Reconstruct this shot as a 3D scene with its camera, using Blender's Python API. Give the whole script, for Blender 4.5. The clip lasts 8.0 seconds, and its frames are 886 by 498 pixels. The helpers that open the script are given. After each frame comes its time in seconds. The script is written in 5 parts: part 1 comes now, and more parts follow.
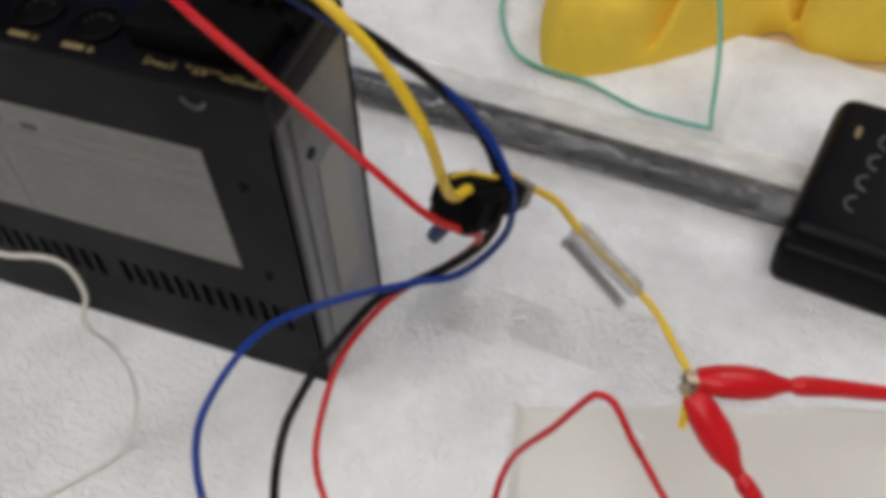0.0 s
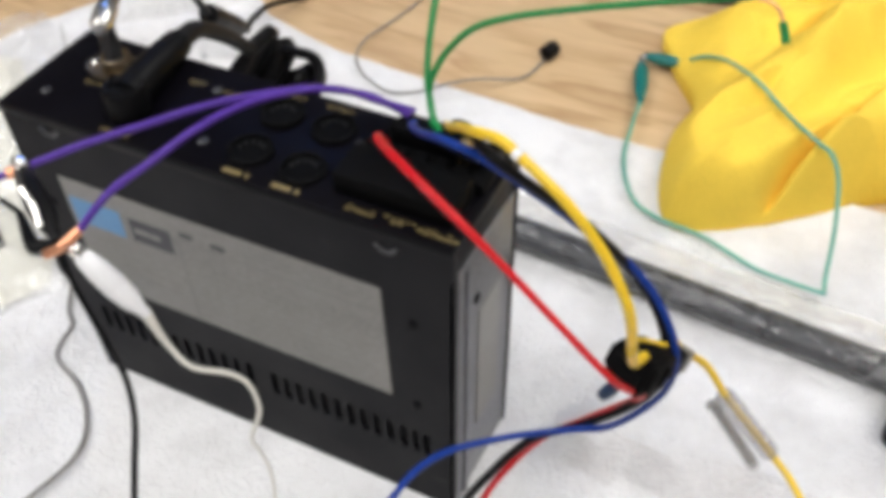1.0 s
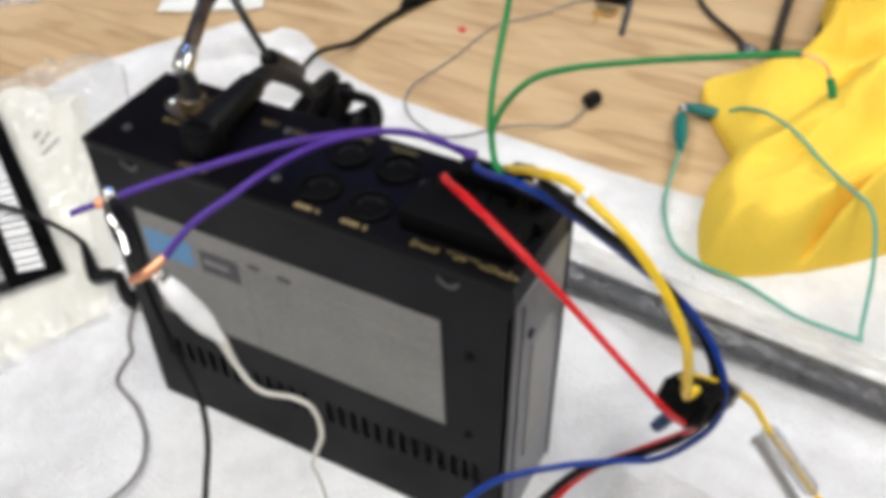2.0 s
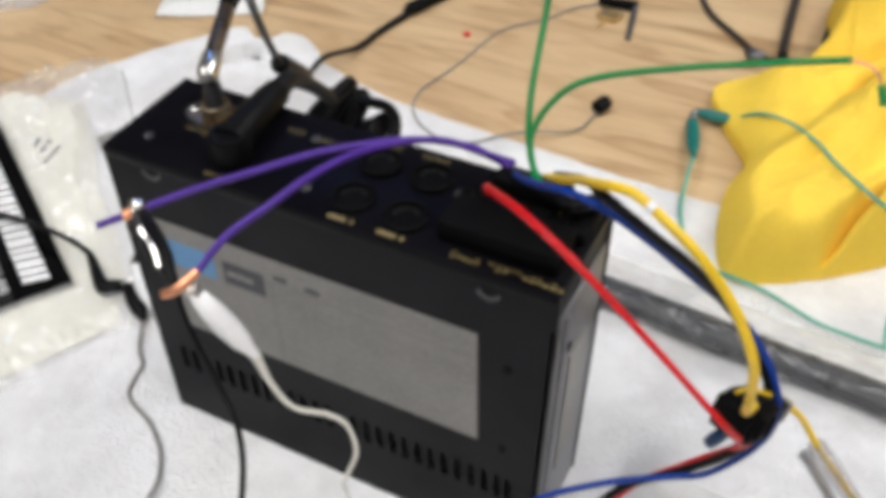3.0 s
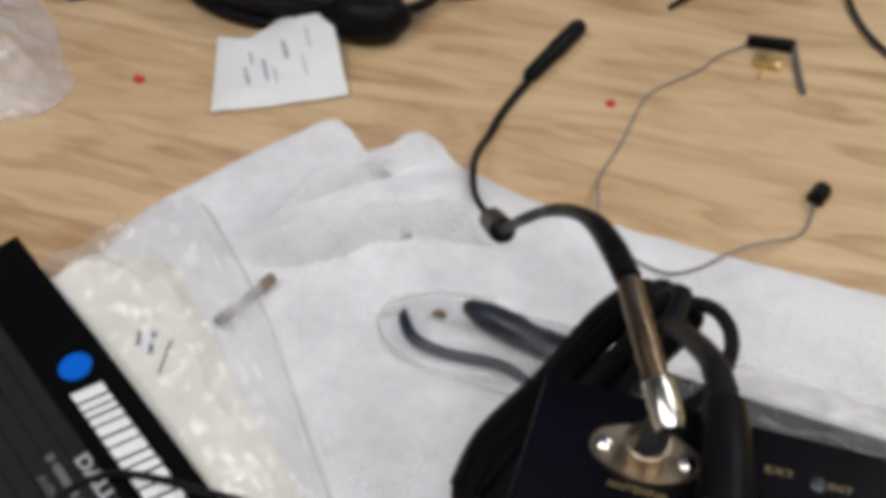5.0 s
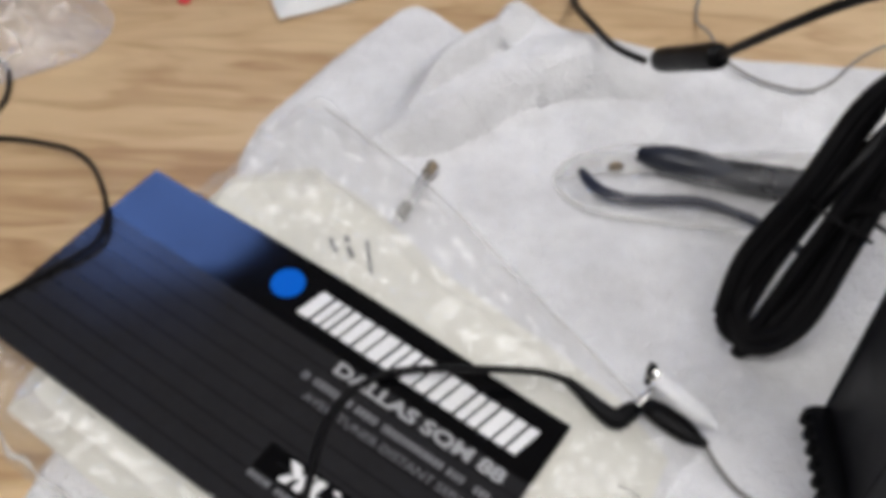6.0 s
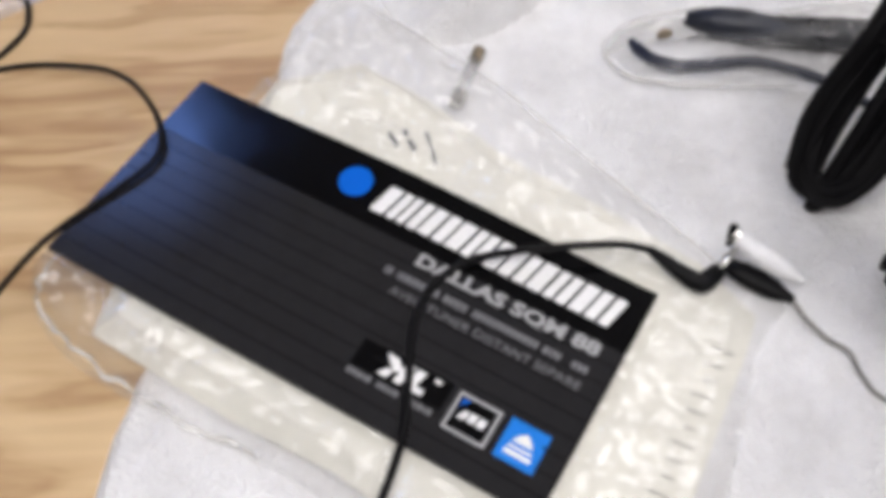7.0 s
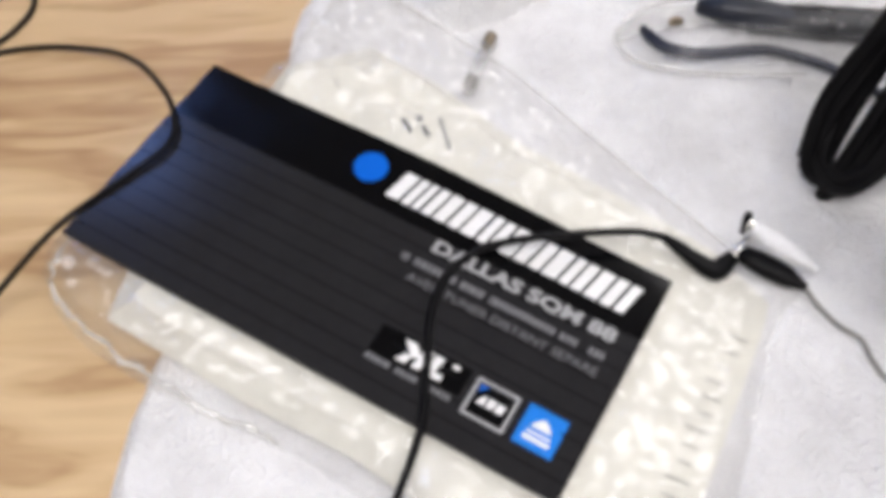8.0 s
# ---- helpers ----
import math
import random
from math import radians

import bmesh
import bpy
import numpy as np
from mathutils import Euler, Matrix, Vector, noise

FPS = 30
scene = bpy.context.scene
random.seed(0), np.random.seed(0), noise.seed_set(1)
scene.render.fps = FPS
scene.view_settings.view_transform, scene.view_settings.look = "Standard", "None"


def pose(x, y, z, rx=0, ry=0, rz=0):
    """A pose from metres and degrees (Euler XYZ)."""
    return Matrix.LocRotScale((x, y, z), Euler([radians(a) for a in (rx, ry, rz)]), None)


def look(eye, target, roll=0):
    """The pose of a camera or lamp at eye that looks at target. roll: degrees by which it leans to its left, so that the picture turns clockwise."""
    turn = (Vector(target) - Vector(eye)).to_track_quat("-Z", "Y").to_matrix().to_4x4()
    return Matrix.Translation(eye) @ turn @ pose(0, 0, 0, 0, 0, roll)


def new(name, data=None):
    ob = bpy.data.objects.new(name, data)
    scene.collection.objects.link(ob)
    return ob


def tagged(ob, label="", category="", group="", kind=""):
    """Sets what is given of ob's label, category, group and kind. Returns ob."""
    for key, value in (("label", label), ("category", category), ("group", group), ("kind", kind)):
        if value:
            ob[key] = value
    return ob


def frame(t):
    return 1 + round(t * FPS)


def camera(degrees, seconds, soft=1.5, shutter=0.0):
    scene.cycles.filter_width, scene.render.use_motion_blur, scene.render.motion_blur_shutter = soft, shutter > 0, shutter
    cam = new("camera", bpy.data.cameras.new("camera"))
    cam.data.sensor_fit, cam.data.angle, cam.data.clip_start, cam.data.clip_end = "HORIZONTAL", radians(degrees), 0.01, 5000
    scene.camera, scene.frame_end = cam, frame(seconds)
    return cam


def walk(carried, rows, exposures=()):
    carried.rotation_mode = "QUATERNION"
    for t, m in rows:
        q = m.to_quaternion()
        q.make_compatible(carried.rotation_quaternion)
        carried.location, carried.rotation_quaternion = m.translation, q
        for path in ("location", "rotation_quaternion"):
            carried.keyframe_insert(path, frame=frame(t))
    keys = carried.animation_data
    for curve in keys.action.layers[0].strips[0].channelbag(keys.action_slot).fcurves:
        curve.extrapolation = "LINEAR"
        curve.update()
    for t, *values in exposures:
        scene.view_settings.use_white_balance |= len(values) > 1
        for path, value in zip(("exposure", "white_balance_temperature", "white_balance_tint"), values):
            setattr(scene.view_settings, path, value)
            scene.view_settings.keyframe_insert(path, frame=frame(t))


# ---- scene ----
cam = camera(47.5, 8.0, soft=6.2)
EXPOSURES = [(0.0, -0.56, 6500, 10), (0.5, -0.12, 6450, 10), (1.0, 0.1, 6400, 10), (1.5, 0.15, 6400, 9), (3.0, 0.0, 6400, 10), (3.5, 0.05, 6400, 10), (4.2, -0.16, 6400, 10), (5.4, -0.4, 6350, 12), (6.0, -0.37, 6350, 12), (6.5, -0.25, 6400, 14), (7.0, -0.12, 6400, 14), (8.0, -0.02, 6400, 14)]
PATH = [
    (0, (0.303, -0.162, 0.323), (-0.242, 0.972, -1.232), -5.9),
    (0.2, (0.299, -0.167, 0.326), (-0.25, 1.002, -1.201), -4.5),
    (0.3, (0.295, -0.168, 0.331), (-0.25, 1.01, -1.191), -4.1),
    (0.5, (0.286, -0.171, 0.337), (-0.285, 1.039, -1.15), -2.8),
    (0.6, (0.284, -0.173, 0.341), (-0.311, 1.046, -1.128), -2.7),
    (1, (0.273, -0.182, 0.353), (-0.402, 1.059, -1.063), -2.9),
    (1.5, (0.27, -0.195, 0.365), (-0.471, 1.069, -0.997), -2.8),
    (3, (0.248, -0.202, 0.36), (-0.456, 1.098, -0.987), -1.7),
    (3.5, (0.213, -0.198, 0.362), (-0.415, 1.148, -0.978), -1.3),
    (4, (0.151, -0.146, 0.361), (-0.45, 1.21, -0.981), -2.4),
    (4.1, (0.136, -0.134, 0.361), (-0.461, 1.2, -1.004), -3.2),
    (4.2, (0.12, -0.119, 0.359), (-0.465, 1.207, -1.019), -3.4),
    (5.3, (-0.025, -0.107, 0.359), (-0.359, 1.195, -1.121), -0.3),
    (5.4, (-0.045, -0.115, 0.361), (-0.335, 1.188, -1.128), -0.6),
    (5.5, (-0.056, -0.121, 0.361), (-0.335, 1.17, -1.141), -1.3),
    (6, (-0.123, -0.153, 0.335), (-0.233, 1.115, -1.207), -1.7),
    (6.5, (-0.157, -0.155, 0.334), (-0.258, 0.987, -1.305), -4.8),
    (7, (-0.158, -0.158, 0.33), (-0.235, 0.96, -1.326), -6.4),
    (7.5, (-0.165, -0.157, 0.33), (-0.217, 0.937, -1.344), -5.5),
    (8, (-0.171, -0.157, 0.333), (-0.213, 0.93, -1.346), -4.7),
]
walk(cam, [(t, look(eye, target, roll)) for t, eye, target, roll in PATH], EXPOSURES)

# ---- world and light: an indoor bench under ceiling panels, an added blue glow for the booklet's sheen ----
world = bpy.data.worlds.new("world")
scene.world = world
world.use_nodes = True
world.node_tree.nodes["Background"].inputs[0].default_value = (0.9, 0.95, 1.0, 1)
world.node_tree.nodes["Background"].inputs[1].default_value = 0.12


def area(name, eye, target, sx, sy, watts, color):
    data = bpy.data.lights.new(name, "AREA")
    data.shape, data.size, data.size_y, data.energy, data.color = "RECTANGLE", sx, sy, watts, color
    ob = new(name, data)
    ob.matrix_world = look(eye, target)
    return ob


PANELS = [(-0.75, -0.64), (0.85, -0.62), (1.18, 1.55)]
for px, py in PANELS:
    area("ceiling_panel_light", (px, py, 1.86), (px, py, 0), 1.18, 1.18, 10.5, (1.0, 0.98, 0.96))


# ---- materials ----
def surface(name, color, rough, metallic=0.0, vary=0.2, scale=30.0, grain=600.0, bump=0.15, depth=0.0006, coat=0.0, spec=0.5, random_tint=0.0, rough_vary=0.1):
    m = bpy.data.materials.new(name)
    m.use_nodes = True
    nt = m.node_tree
    b = nt.nodes["Principled BSDF"]
    co = nt.nodes.new("ShaderNodeTexCoord")
    big = nt.nodes.new("ShaderNodeTexNoise")
    big.inputs["Scale"].default_value, big.inputs["Detail"].default_value = scale, 6
    fine = nt.nodes.new("ShaderNodeTexNoise")
    fine.inputs["Scale"].default_value, fine.inputs["Detail"].default_value = grain, 3
    for n in (big, fine):
        nt.links.new(co.outputs["Object"], n.inputs["Vector"])
    add = nt.nodes.new("ShaderNodeMath")
    add.operation = "ADD"
    nt.links.new(big.outputs[0], add.inputs[0]), nt.links.new(fine.outputs[0], add.inputs[1])
    ramp = nt.nodes.new("ShaderNodeMapRange")
    ramp.inputs[1].default_value, ramp.inputs[2].default_value = 0.6, 1.4
    ramp.inputs[3].default_value, ramp.inputs[4].default_value = 1 - vary, 1 + vary
    nt.links.new(add.outputs[0], ramp.inputs[0])
    hsv = nt.nodes.new("ShaderNodeHueSaturation")
    hsv.inputs["Color"].default_value = (*color, 1)
    nt.links.new(ramp.outputs[0], hsv.inputs["Value"])
    nt.links.new(hsv.outputs[0], b.inputs["Base Color"])
    rr = nt.nodes.new("ShaderNodeMapRange")
    rr.inputs[1].default_value, rr.inputs[2].default_value = 0.3, 0.7
    rr.inputs[3].default_value, rr.inputs[4].default_value = max(rough - rough_vary, 0.02), min(rough + rough_vary, 1)
    nt.links.new(big.outputs[0], rr.inputs[0]), nt.links.new(rr.outputs[0], b.inputs["Roughness"])
    b.inputs["Metallic"].default_value = metallic
    b.inputs["Coat Weight"].default_value = coat
    b.inputs["Specular IOR Level"].default_value = spec
    bp = nt.nodes.new("ShaderNodeBump")
    bp.inputs["Strength"].default_value, bp.inputs["Distance"].default_value = bump, depth
    nt.links.new(fine.outputs[0], bp.inputs["Height"]), nt.links.new(bp.outputs[0], b.inputs["Normal"])
    return m


def wood_material():
    m = bpy.data.materials.new("oak_laminate")
    m.use_nodes = True
    nt = m.node_tree
    b = nt.nodes["Principled BSDF"]
    co = nt.nodes.new("ShaderNodeTexCoord")
    mp = nt.nodes.new("ShaderNodeMapping")
    mp.inputs["Rotation"].default_value = (0, 0, radians(4))
    mp.inputs["Scale"].default_value = (1.7, 10, 1)
    nt.links.new(co.outputs["Object"], mp.inputs[0])
    warp = nt.nodes.new("ShaderNodeTexNoise")
    warp.inputs["Scale"].default_value, warp.inputs["Detail"].default_value = 2.2, 3
    nt.links.new(mp.outputs[0], warp.inputs["Vector"])
    mix = nt.nodes.new("ShaderNodeVectorMath")
    mix.operation = "MULTIPLY_ADD"
    mix.inputs[1].default_value = (2.2, 2.2, 0.0)
    nt.links.new(warp.outputs["Color"], mix.inputs[0]), nt.links.new(mp.outputs[0], mix.inputs[2])
    rings = nt.nodes.new("ShaderNodeTexNoise")
    rings.inputs["Scale"].default_value, rings.inputs["Detail"].default_value, rings.inputs["Roughness"].default_value = 2.6, 3.5, 0.52
    nt.links.new(mix.outputs[0], rings.inputs["Vector"])
    mp2 = nt.nodes.new("ShaderNodeMapping")
    mp2.inputs["Scale"].default_value = (9, 260, 1)
    nt.links.new(co.outputs["Object"], mp2.inputs[0])
    pores = nt.nodes.new("ShaderNodeTexNoise")
    pores.inputs["Scale"].default_value, pores.inputs["Detail"].default_value = 2.0, 4
    nt.links.new(mp2.outputs[0], pores.inputs["Vector"])
    ramp = nt.nodes.new("ShaderNodeValToRGB")
    e = ramp.color_ramp.elements
    e[0].position, e[0].color = 0.34, (0.385, 0.235, 0.115, 1)
    e[1].position, e[1].color = 0.64, (0.67, 0.49, 0.285, 1)
    mid = e.new(0.5)
    mid.color = (0.58, 0.405, 0.225, 1)
    add = nt.nodes.new("ShaderNodeMath")
    add.operation = "MULTIPLY_ADD"
    add.inputs[1].default_value = 0.09
    nt.links.new(pores.outputs[0], add.inputs[0]), nt.links.new(rings.outputs[0], add.inputs[2])
    sub = nt.nodes.new("ShaderNodeMath")
    sub.operation = "SUBTRACT"
    sub.inputs[1].default_value = 0.045
    nt.links.new(add.outputs[0], sub.inputs[0]), nt.links.new(sub.outputs[0], ramp.inputs[0])
    nt.links.new(ramp.outputs[0], b.inputs["Base Color"])
    b.inputs["Roughness"].default_value = 0.38
    bp = nt.nodes.new("ShaderNodeBump")
    bp.inputs["Strength"].default_value, bp.inputs["Distance"].default_value = 0.12, 0.0003
    nt.links.new(pores.outputs[0], bp.inputs["Height"]), nt.links.new(bp.outputs[0], b.inputs["Normal"])
    return m


def terry_material():
    m = bpy.data.materials.new("white_terry")
    m.use_nodes = True
    nt = m.node_tree
    b = nt.nodes["Principled BSDF"]
    co = nt.nodes.new("ShaderNodeTexCoord")
    vo = nt.nodes.new("ShaderNodeTexVoronoi")
    vo.inputs["Scale"].default_value = 520
    no = nt.nodes.new("ShaderNodeTexNoise")
    no.inputs["Scale"].default_value, no.inputs["Detail"].default_value = 55, 7
    stain = nt.nodes.new("ShaderNodeTexNoise")
    stain.inputs["Scale"].default_value, stain.inputs["Detail"].default_value, stain.inputs["Roughness"].default_value = 14, 10, 0.72
    for n in (vo, no, stain):
        nt.links.new(co.outputs["Object"], n.inputs["Vector"])
    ramp = nt.nodes.new("ShaderNodeValToRGB")
    e = ramp.color_ramp.elements
    e[0].position, e[0].color = 0.36, (0.66, 0.655, 0.66, 1)
    e[1].position, e[1].color = 0.58, (0.83, 0.83, 0.84, 1)
    nt.links.new(stain.outputs[0], ramp.inputs[0])
    spot = nt.nodes.new("ShaderNodeTexNoise")
    spot.inputs["Scale"].default_value, spot.inputs["Detail"].default_value = 42, 1
    nt.links.new(co.outputs["Object"], spot.inputs["Vector"])
    sr = nt.nodes.new("ShaderNodeMapRange")
    sr.inputs[1].default_value, sr.inputs[2].default_value, sr.inputs[3].default_value, sr.inputs[4].default_value = 0.80, 0.86, 0.0, 0.3
    nt.links.new(spot.outputs[0], sr.inputs[0])
    mx = nt.nodes.new("ShaderNodeMix")
    mx.data_type = "RGBA"
    mx.inputs["B"].default_value = (0.35, 0.34, 0.33, 1)
    nt.links.new(sr.outputs[0], mx.inputs["Factor"]), nt.links.new(ramp.outputs[0], mx.inputs["A"])
    nt.links.new(mx.outputs["Result"], b.inputs["Base Color"])
    b.inputs["Roughness"].default_value = 0.95
    b.inputs["Sheen Weight"].default_value = 0.15
    hh = nt.nodes.new("ShaderNodeMath")
    hh.operation = "MULTIPLY_ADD"
    hh.inputs[1].default_value = 0.7
    nt.links.new(no.outputs[0], hh.inputs[0]), nt.links.new(vo.outputs["Distance"], hh.inputs[2])
    bp = nt.nodes.new("ShaderNodeBump")
    bp.inputs["Strength"].default_value, bp.inputs["Distance"].default_value = 0.85, 0.0013
    nt.links.new(hh.outputs[0], bp.inputs["Height"]), nt.links.new(bp.outputs[0], b.inputs["Normal"])
    return m


def film_material(name, opacity, tint=(0.9, 0.9, 0.88), rough=0.12, scale=60, shine=0.07, crumple=0.55):
    """Thin clear plastic film: mostly lets light pass, with glossy crumples and a milky share."""
    m = bpy.data.materials.new(name)
    m.use_nodes = True
    nt = m.node_tree
    b = nt.nodes["Principled BSDF"]
    out = nt.nodes["Material Output"]
    b.inputs["Base Color"].default_value, b.inputs["Roughness"].default_value = (*tint, 1), rough
    b.inputs["Specular IOR Level"].default_value = 0.9
    tr = nt.nodes.new("ShaderNodeBsdfTransparent")
    co = nt.nodes.new("ShaderNodeTexCoord")
    no = nt.nodes.new("ShaderNodeTexNoise")
    no.inputs["Scale"].default_value, no.inputs["Detail"].default_value = scale, 5
    nt.links.new(co.outputs["Object"], no.inputs["Vector"])
    turn = nt.nodes.new("ShaderNodeMapping")
    turn.inputs["Rotation"].default_value, turn.inputs["Scale"].default_value = (0, 0, radians(31)), (0.34, 1.0, 1.0)
    nt.links.new(co.outputs["Object"], turn.inputs[0])
    warp = nt.nodes.new("ShaderNodeVectorMath")
    warp.operation = "MULTIPLY_ADD"
    warp.inputs[1].default_value = (0.02, 0.02, 0.02)
    nt.links.new(no.outputs["Color"], warp.inputs[0]), nt.links.new(turn.outputs[0], warp.inputs[2])
    facet = nt.nodes.new("ShaderNodeTexVoronoi")
    facet.inputs["Scale"].default_value, facet.inputs["Detail"].default_value = scale * 2.2, 1.5
    nt.links.new(warp.outputs[0], facet.inputs["Vector"])
    mr = nt.nodes.new("ShaderNodeMapRange")
    mr.inputs[1].default_value, mr.inputs[2].default_value = 0.35, 0.7
    mr.inputs[3].default_value, mr.inputs[4].default_value = opacity * 0.75, min(opacity * 1.3, 1)
    nt.links.new(no.outputs[0], mr.inputs[0])
    mix = nt.nodes.new("ShaderNodeMixShader")
    nt.links.new(mr.outputs[0], mix.inputs[0]), nt.links.new(tr.outputs[0], mix.inputs[1]), nt.links.new(b.outputs[0], mix.inputs[2])
    bp = nt.nodes.new("ShaderNodeBump")
    bp.inputs["Strength"].default_value, bp.inputs["Distance"].default_value = crumple, 0.004
    nt.links.new(facet.outputs["Distance"], bp.inputs["Height"]), nt.links.new(bp.outputs[0], b.inputs["Normal"])
    gloss = nt.nodes.new("ShaderNodeBsdfAnisotropic")
    gloss.inputs["Roughness"].default_value = rough
    skin = nt.nodes.new("ShaderNodeMixShader")
    skin.inputs[0].default_value = shine
    nt.links.new(bp.outputs[0], gloss.inputs["Normal"])
    nt.links.new(mix.outputs[0], skin.inputs[1]), nt.links.new(gloss.outputs[0], skin.inputs[2])
    nt.links.new(skin.outputs[0], out.inputs[0])
    return m


def glow_material(name, color, strength):
    m = bpy.data.materials.new(name)
    m.use_nodes = True
    b = m.node_tree.nodes["Principled BSDF"]
    b.inputs["Emission Color"].default_value, b.inputs["Emission Strength"].default_value = (*color, 1), strength
    return m


WOOD, TERRY = wood_material(), terry_material()
GREY_STEEL = surface("dark_grey_painted_steel", (0.0062, 0.0060, 0.0080), 0.50, 0.0, 0.18, 25, 900, 0.12, spec=0.12)
SIDE_STEEL = surface("grey_zinc_steel", (0.15, 0.15, 0.16), 0.42, 0.8, 0.25, 40, 700, 0.1)
ZINC = surface("bare_zinc_sheet", (0.22, 0.22, 0.235), 0.40, 0.9, 0.3, 18, 500, 0.12)
FOLD_STEEL = surface("lighter_grey_steel", (0.028, 0.028, 0.032), 0.45, 0.3, 0.3, 30, 700, 0.12)
DARK_METAL = surface("dark_grey_metal", (0.07, 0.07, 0.075), 0.45, 0.7, 0.2)
BLACK_STEEL = surface("black_painted_steel", (0.0028, 0.0024, 0.0040), 0.40, 0.0, 0.25, 40, 900, 0.1, spec=0.08)
DARK_VOID = surface("dark_interior", (0.012, 0.012, 0.012), 0.8)
STICKER = surface("silver_grey_sticker", (0.215, 0.207, 0.197), 0.5, 0.0, 0.26, 45, 500, 0.05)
STICKER_PALE = surface("pale_sticker", (0.25, 0.245, 0.235), 0.5, 0.0, 0.1)
STICKER_LINE = surface("printed_grey_line", (0.19, 0.185, 0.18), 0.5)
BLUE_PRINT = surface("pale_blue_print", (0.10, 0.27, 0.52), 0.45, 0.0, 0.12)
NAVY_PRINT = surface("black_print", (0.04, 0.04, 0.05), 0.5)
GOLD_PRINT = surface("gold_print", (0.23, 0.175, 0.07), 0.5)
CHROME = surface("bright_nickel", (0.78, 0.77, 0.74), 0.16, 1.0, 0.1, 60, 500, 0.05)
SLEEVE = surface("brown_nickel", (0.20, 0.145, 0.095), 0.34, 1.0, 0.35, 90, 700, 0.15)
TARNISH = surface("tarnished_nickel", (0.31, 0.25, 0.18), 0.36, 1.0, 0.3, 120, 700, 0.15)
COPPER = surface("bare_copper", (0.80, 0.38, 0.22), 0.35, 0.9, 0.2, 200, 900, 0.3)
BRASS = surface("brass", (0.70, 0.50, 0.22), 0.35, 0.9, 0.2, 200)
RED = surface("red_pvc", (0.58, 0.009, 0.015), 0.34, 0.0, 0.1, 60, 800, 0.06, spec=0.3)
YELLOW = surface("yellow_pvc", (0.78, 0.52, 0.02), 0.36, 0.0, 0.1, 60, 800, 0.06)
BLUE = surface("blue_pvc", (0.003, 0.032, 0.23), 0.4, 0.0, 0.12, 60, 800, 0.06, spec=0.22)
PURPLE = surface("violet_pvc", (0.072, 0.026, 0.26), 0.38, 0.0, 0.1, 60, 800, 0.06, spec=0.26)
GREEN = surface("green_pvc", (0.008, 0.21, 0.055), 0.38, 0.0, 0.1, 60, 800, 0.06, spec=0.3)
TEAL = surface("teal_pvc", (0.10, 0.38, 0.29), 0.42, 0.0, 0.12, 60, 800, 0.06)
TEAL_BOOT = surface("dark_teal_vinyl", (0.005, 0.15, 0.135), 0.35, 0.0, 0.15, 80)
BLACK = surface("black_pvc", (0.0048, 0.0045, 0.0052), 0.42, 0.0, 0.2, 60, 800, 0.08, spec=0.13)
BLOCK = surface("matt_black_plastic", (0.0032, 0.0032, 0.0036), 0.6, 0.0, 0.25, 60, 900, 0.1, spec=0.06)
RUBBER = surface("black_rubber", (0.0048, 0.0048, 0.0055), 0.42, 0.0, 0.25, 60, 900, 0.15, spec=0.10)
GREYW = surface("grey_pvc", (0.22, 0.21, 0.20), 0.5, 0.0, 0.15, 60)
WHITEW = surface("off_white_pvc", (0.66, 0.64, 0.58), 0.4, 0.0, 0.08, 60)
WHITE_BOOT = surface("white_vinyl", (0.80, 0.80, 0.81), 0.3, 0.0, 0.05, 60, 600, 0.04)
CLOTH = surface("yellow_microfibre", (0.95, 0.66, 0.085), 0.9, 0.0, 0.14, 22, 900, 0.8, 0.0010, spec=0.15)
COVER_BLACK = surface("gloss_black_print", (0.003, 0.003, 0.0035), 0.10, 0.0, 0.1, 60, 300, 0.02, 0.0002, rough_vary=0.03, spec=0.4)
COVER_GREY = surface("charcoal_print", (0.020, 0.0195, 0.021), 0.15, 0.0, 0.1, 60, 300, 0.02, 0.0002, rough_vary=0.03, spec=0.28)
STRIPE = surface("dark_stripe_print", (0.009, 0.009, 0.0095), 0.15, 0.0, 0.1, 60, 300, 0.02, 0.0002, rough_vary=0.03, spec=0.28)
PRINT_WHITE = surface("white_ink", (0.82, 0.82, 0.82), 0.35, 0.0, 0.05)
PRINT_SILVER = surface("silver_ink", (0.36, 0.36, 0.37), 0.35, 0.0, 0.08)
PRINT_DIM = surface("dim_silver_ink", (0.17, 0.17, 0.18), 0.4, 0.0, 0.2)
PRINT_SKY = surface("sky_blue_ink", (0.008, 0.19, 0.66), 0.4, 0.0, 0.1, spec=0.2)
PRINT_BLUE = surface("bright_blue_ink", (0.0, 0.115, 0.58), 0.4, 0.0, 0.05, spec=0.2)
PAPER = surface("cream_paper", (0.80, 0.785, 0.70), 0.6, 0.0, 0.10, 35, 110, 0.5, 0.003)
PAPER_WHITE = surface("white_paper", (0.76, 0.76, 0.75), 0.6, 0.0, 0.08, 20, 500, 0.15)
SACHET_GREY = surface("faded_grey_ink", (0.36, 0.37, 0.39), 0.6, 0.0, 0.3)
INK = surface("dark_grey_ink", (0.10, 0.10, 0.11), 0.6)
FILM = film_material("clear_film", 0.14, (0.92, 0.91, 0.88), 0.13, 26, 0.055, 0.55)
FILM_THIN = film_material("thin_clear_film", 0.06, (0.85, 0.86, 0.88), 0.14, 26, 0.022)
FILM_MILKY = film_material("milky_film", 0.5, (0.86, 0.85, 0.82), 0.18, 45)
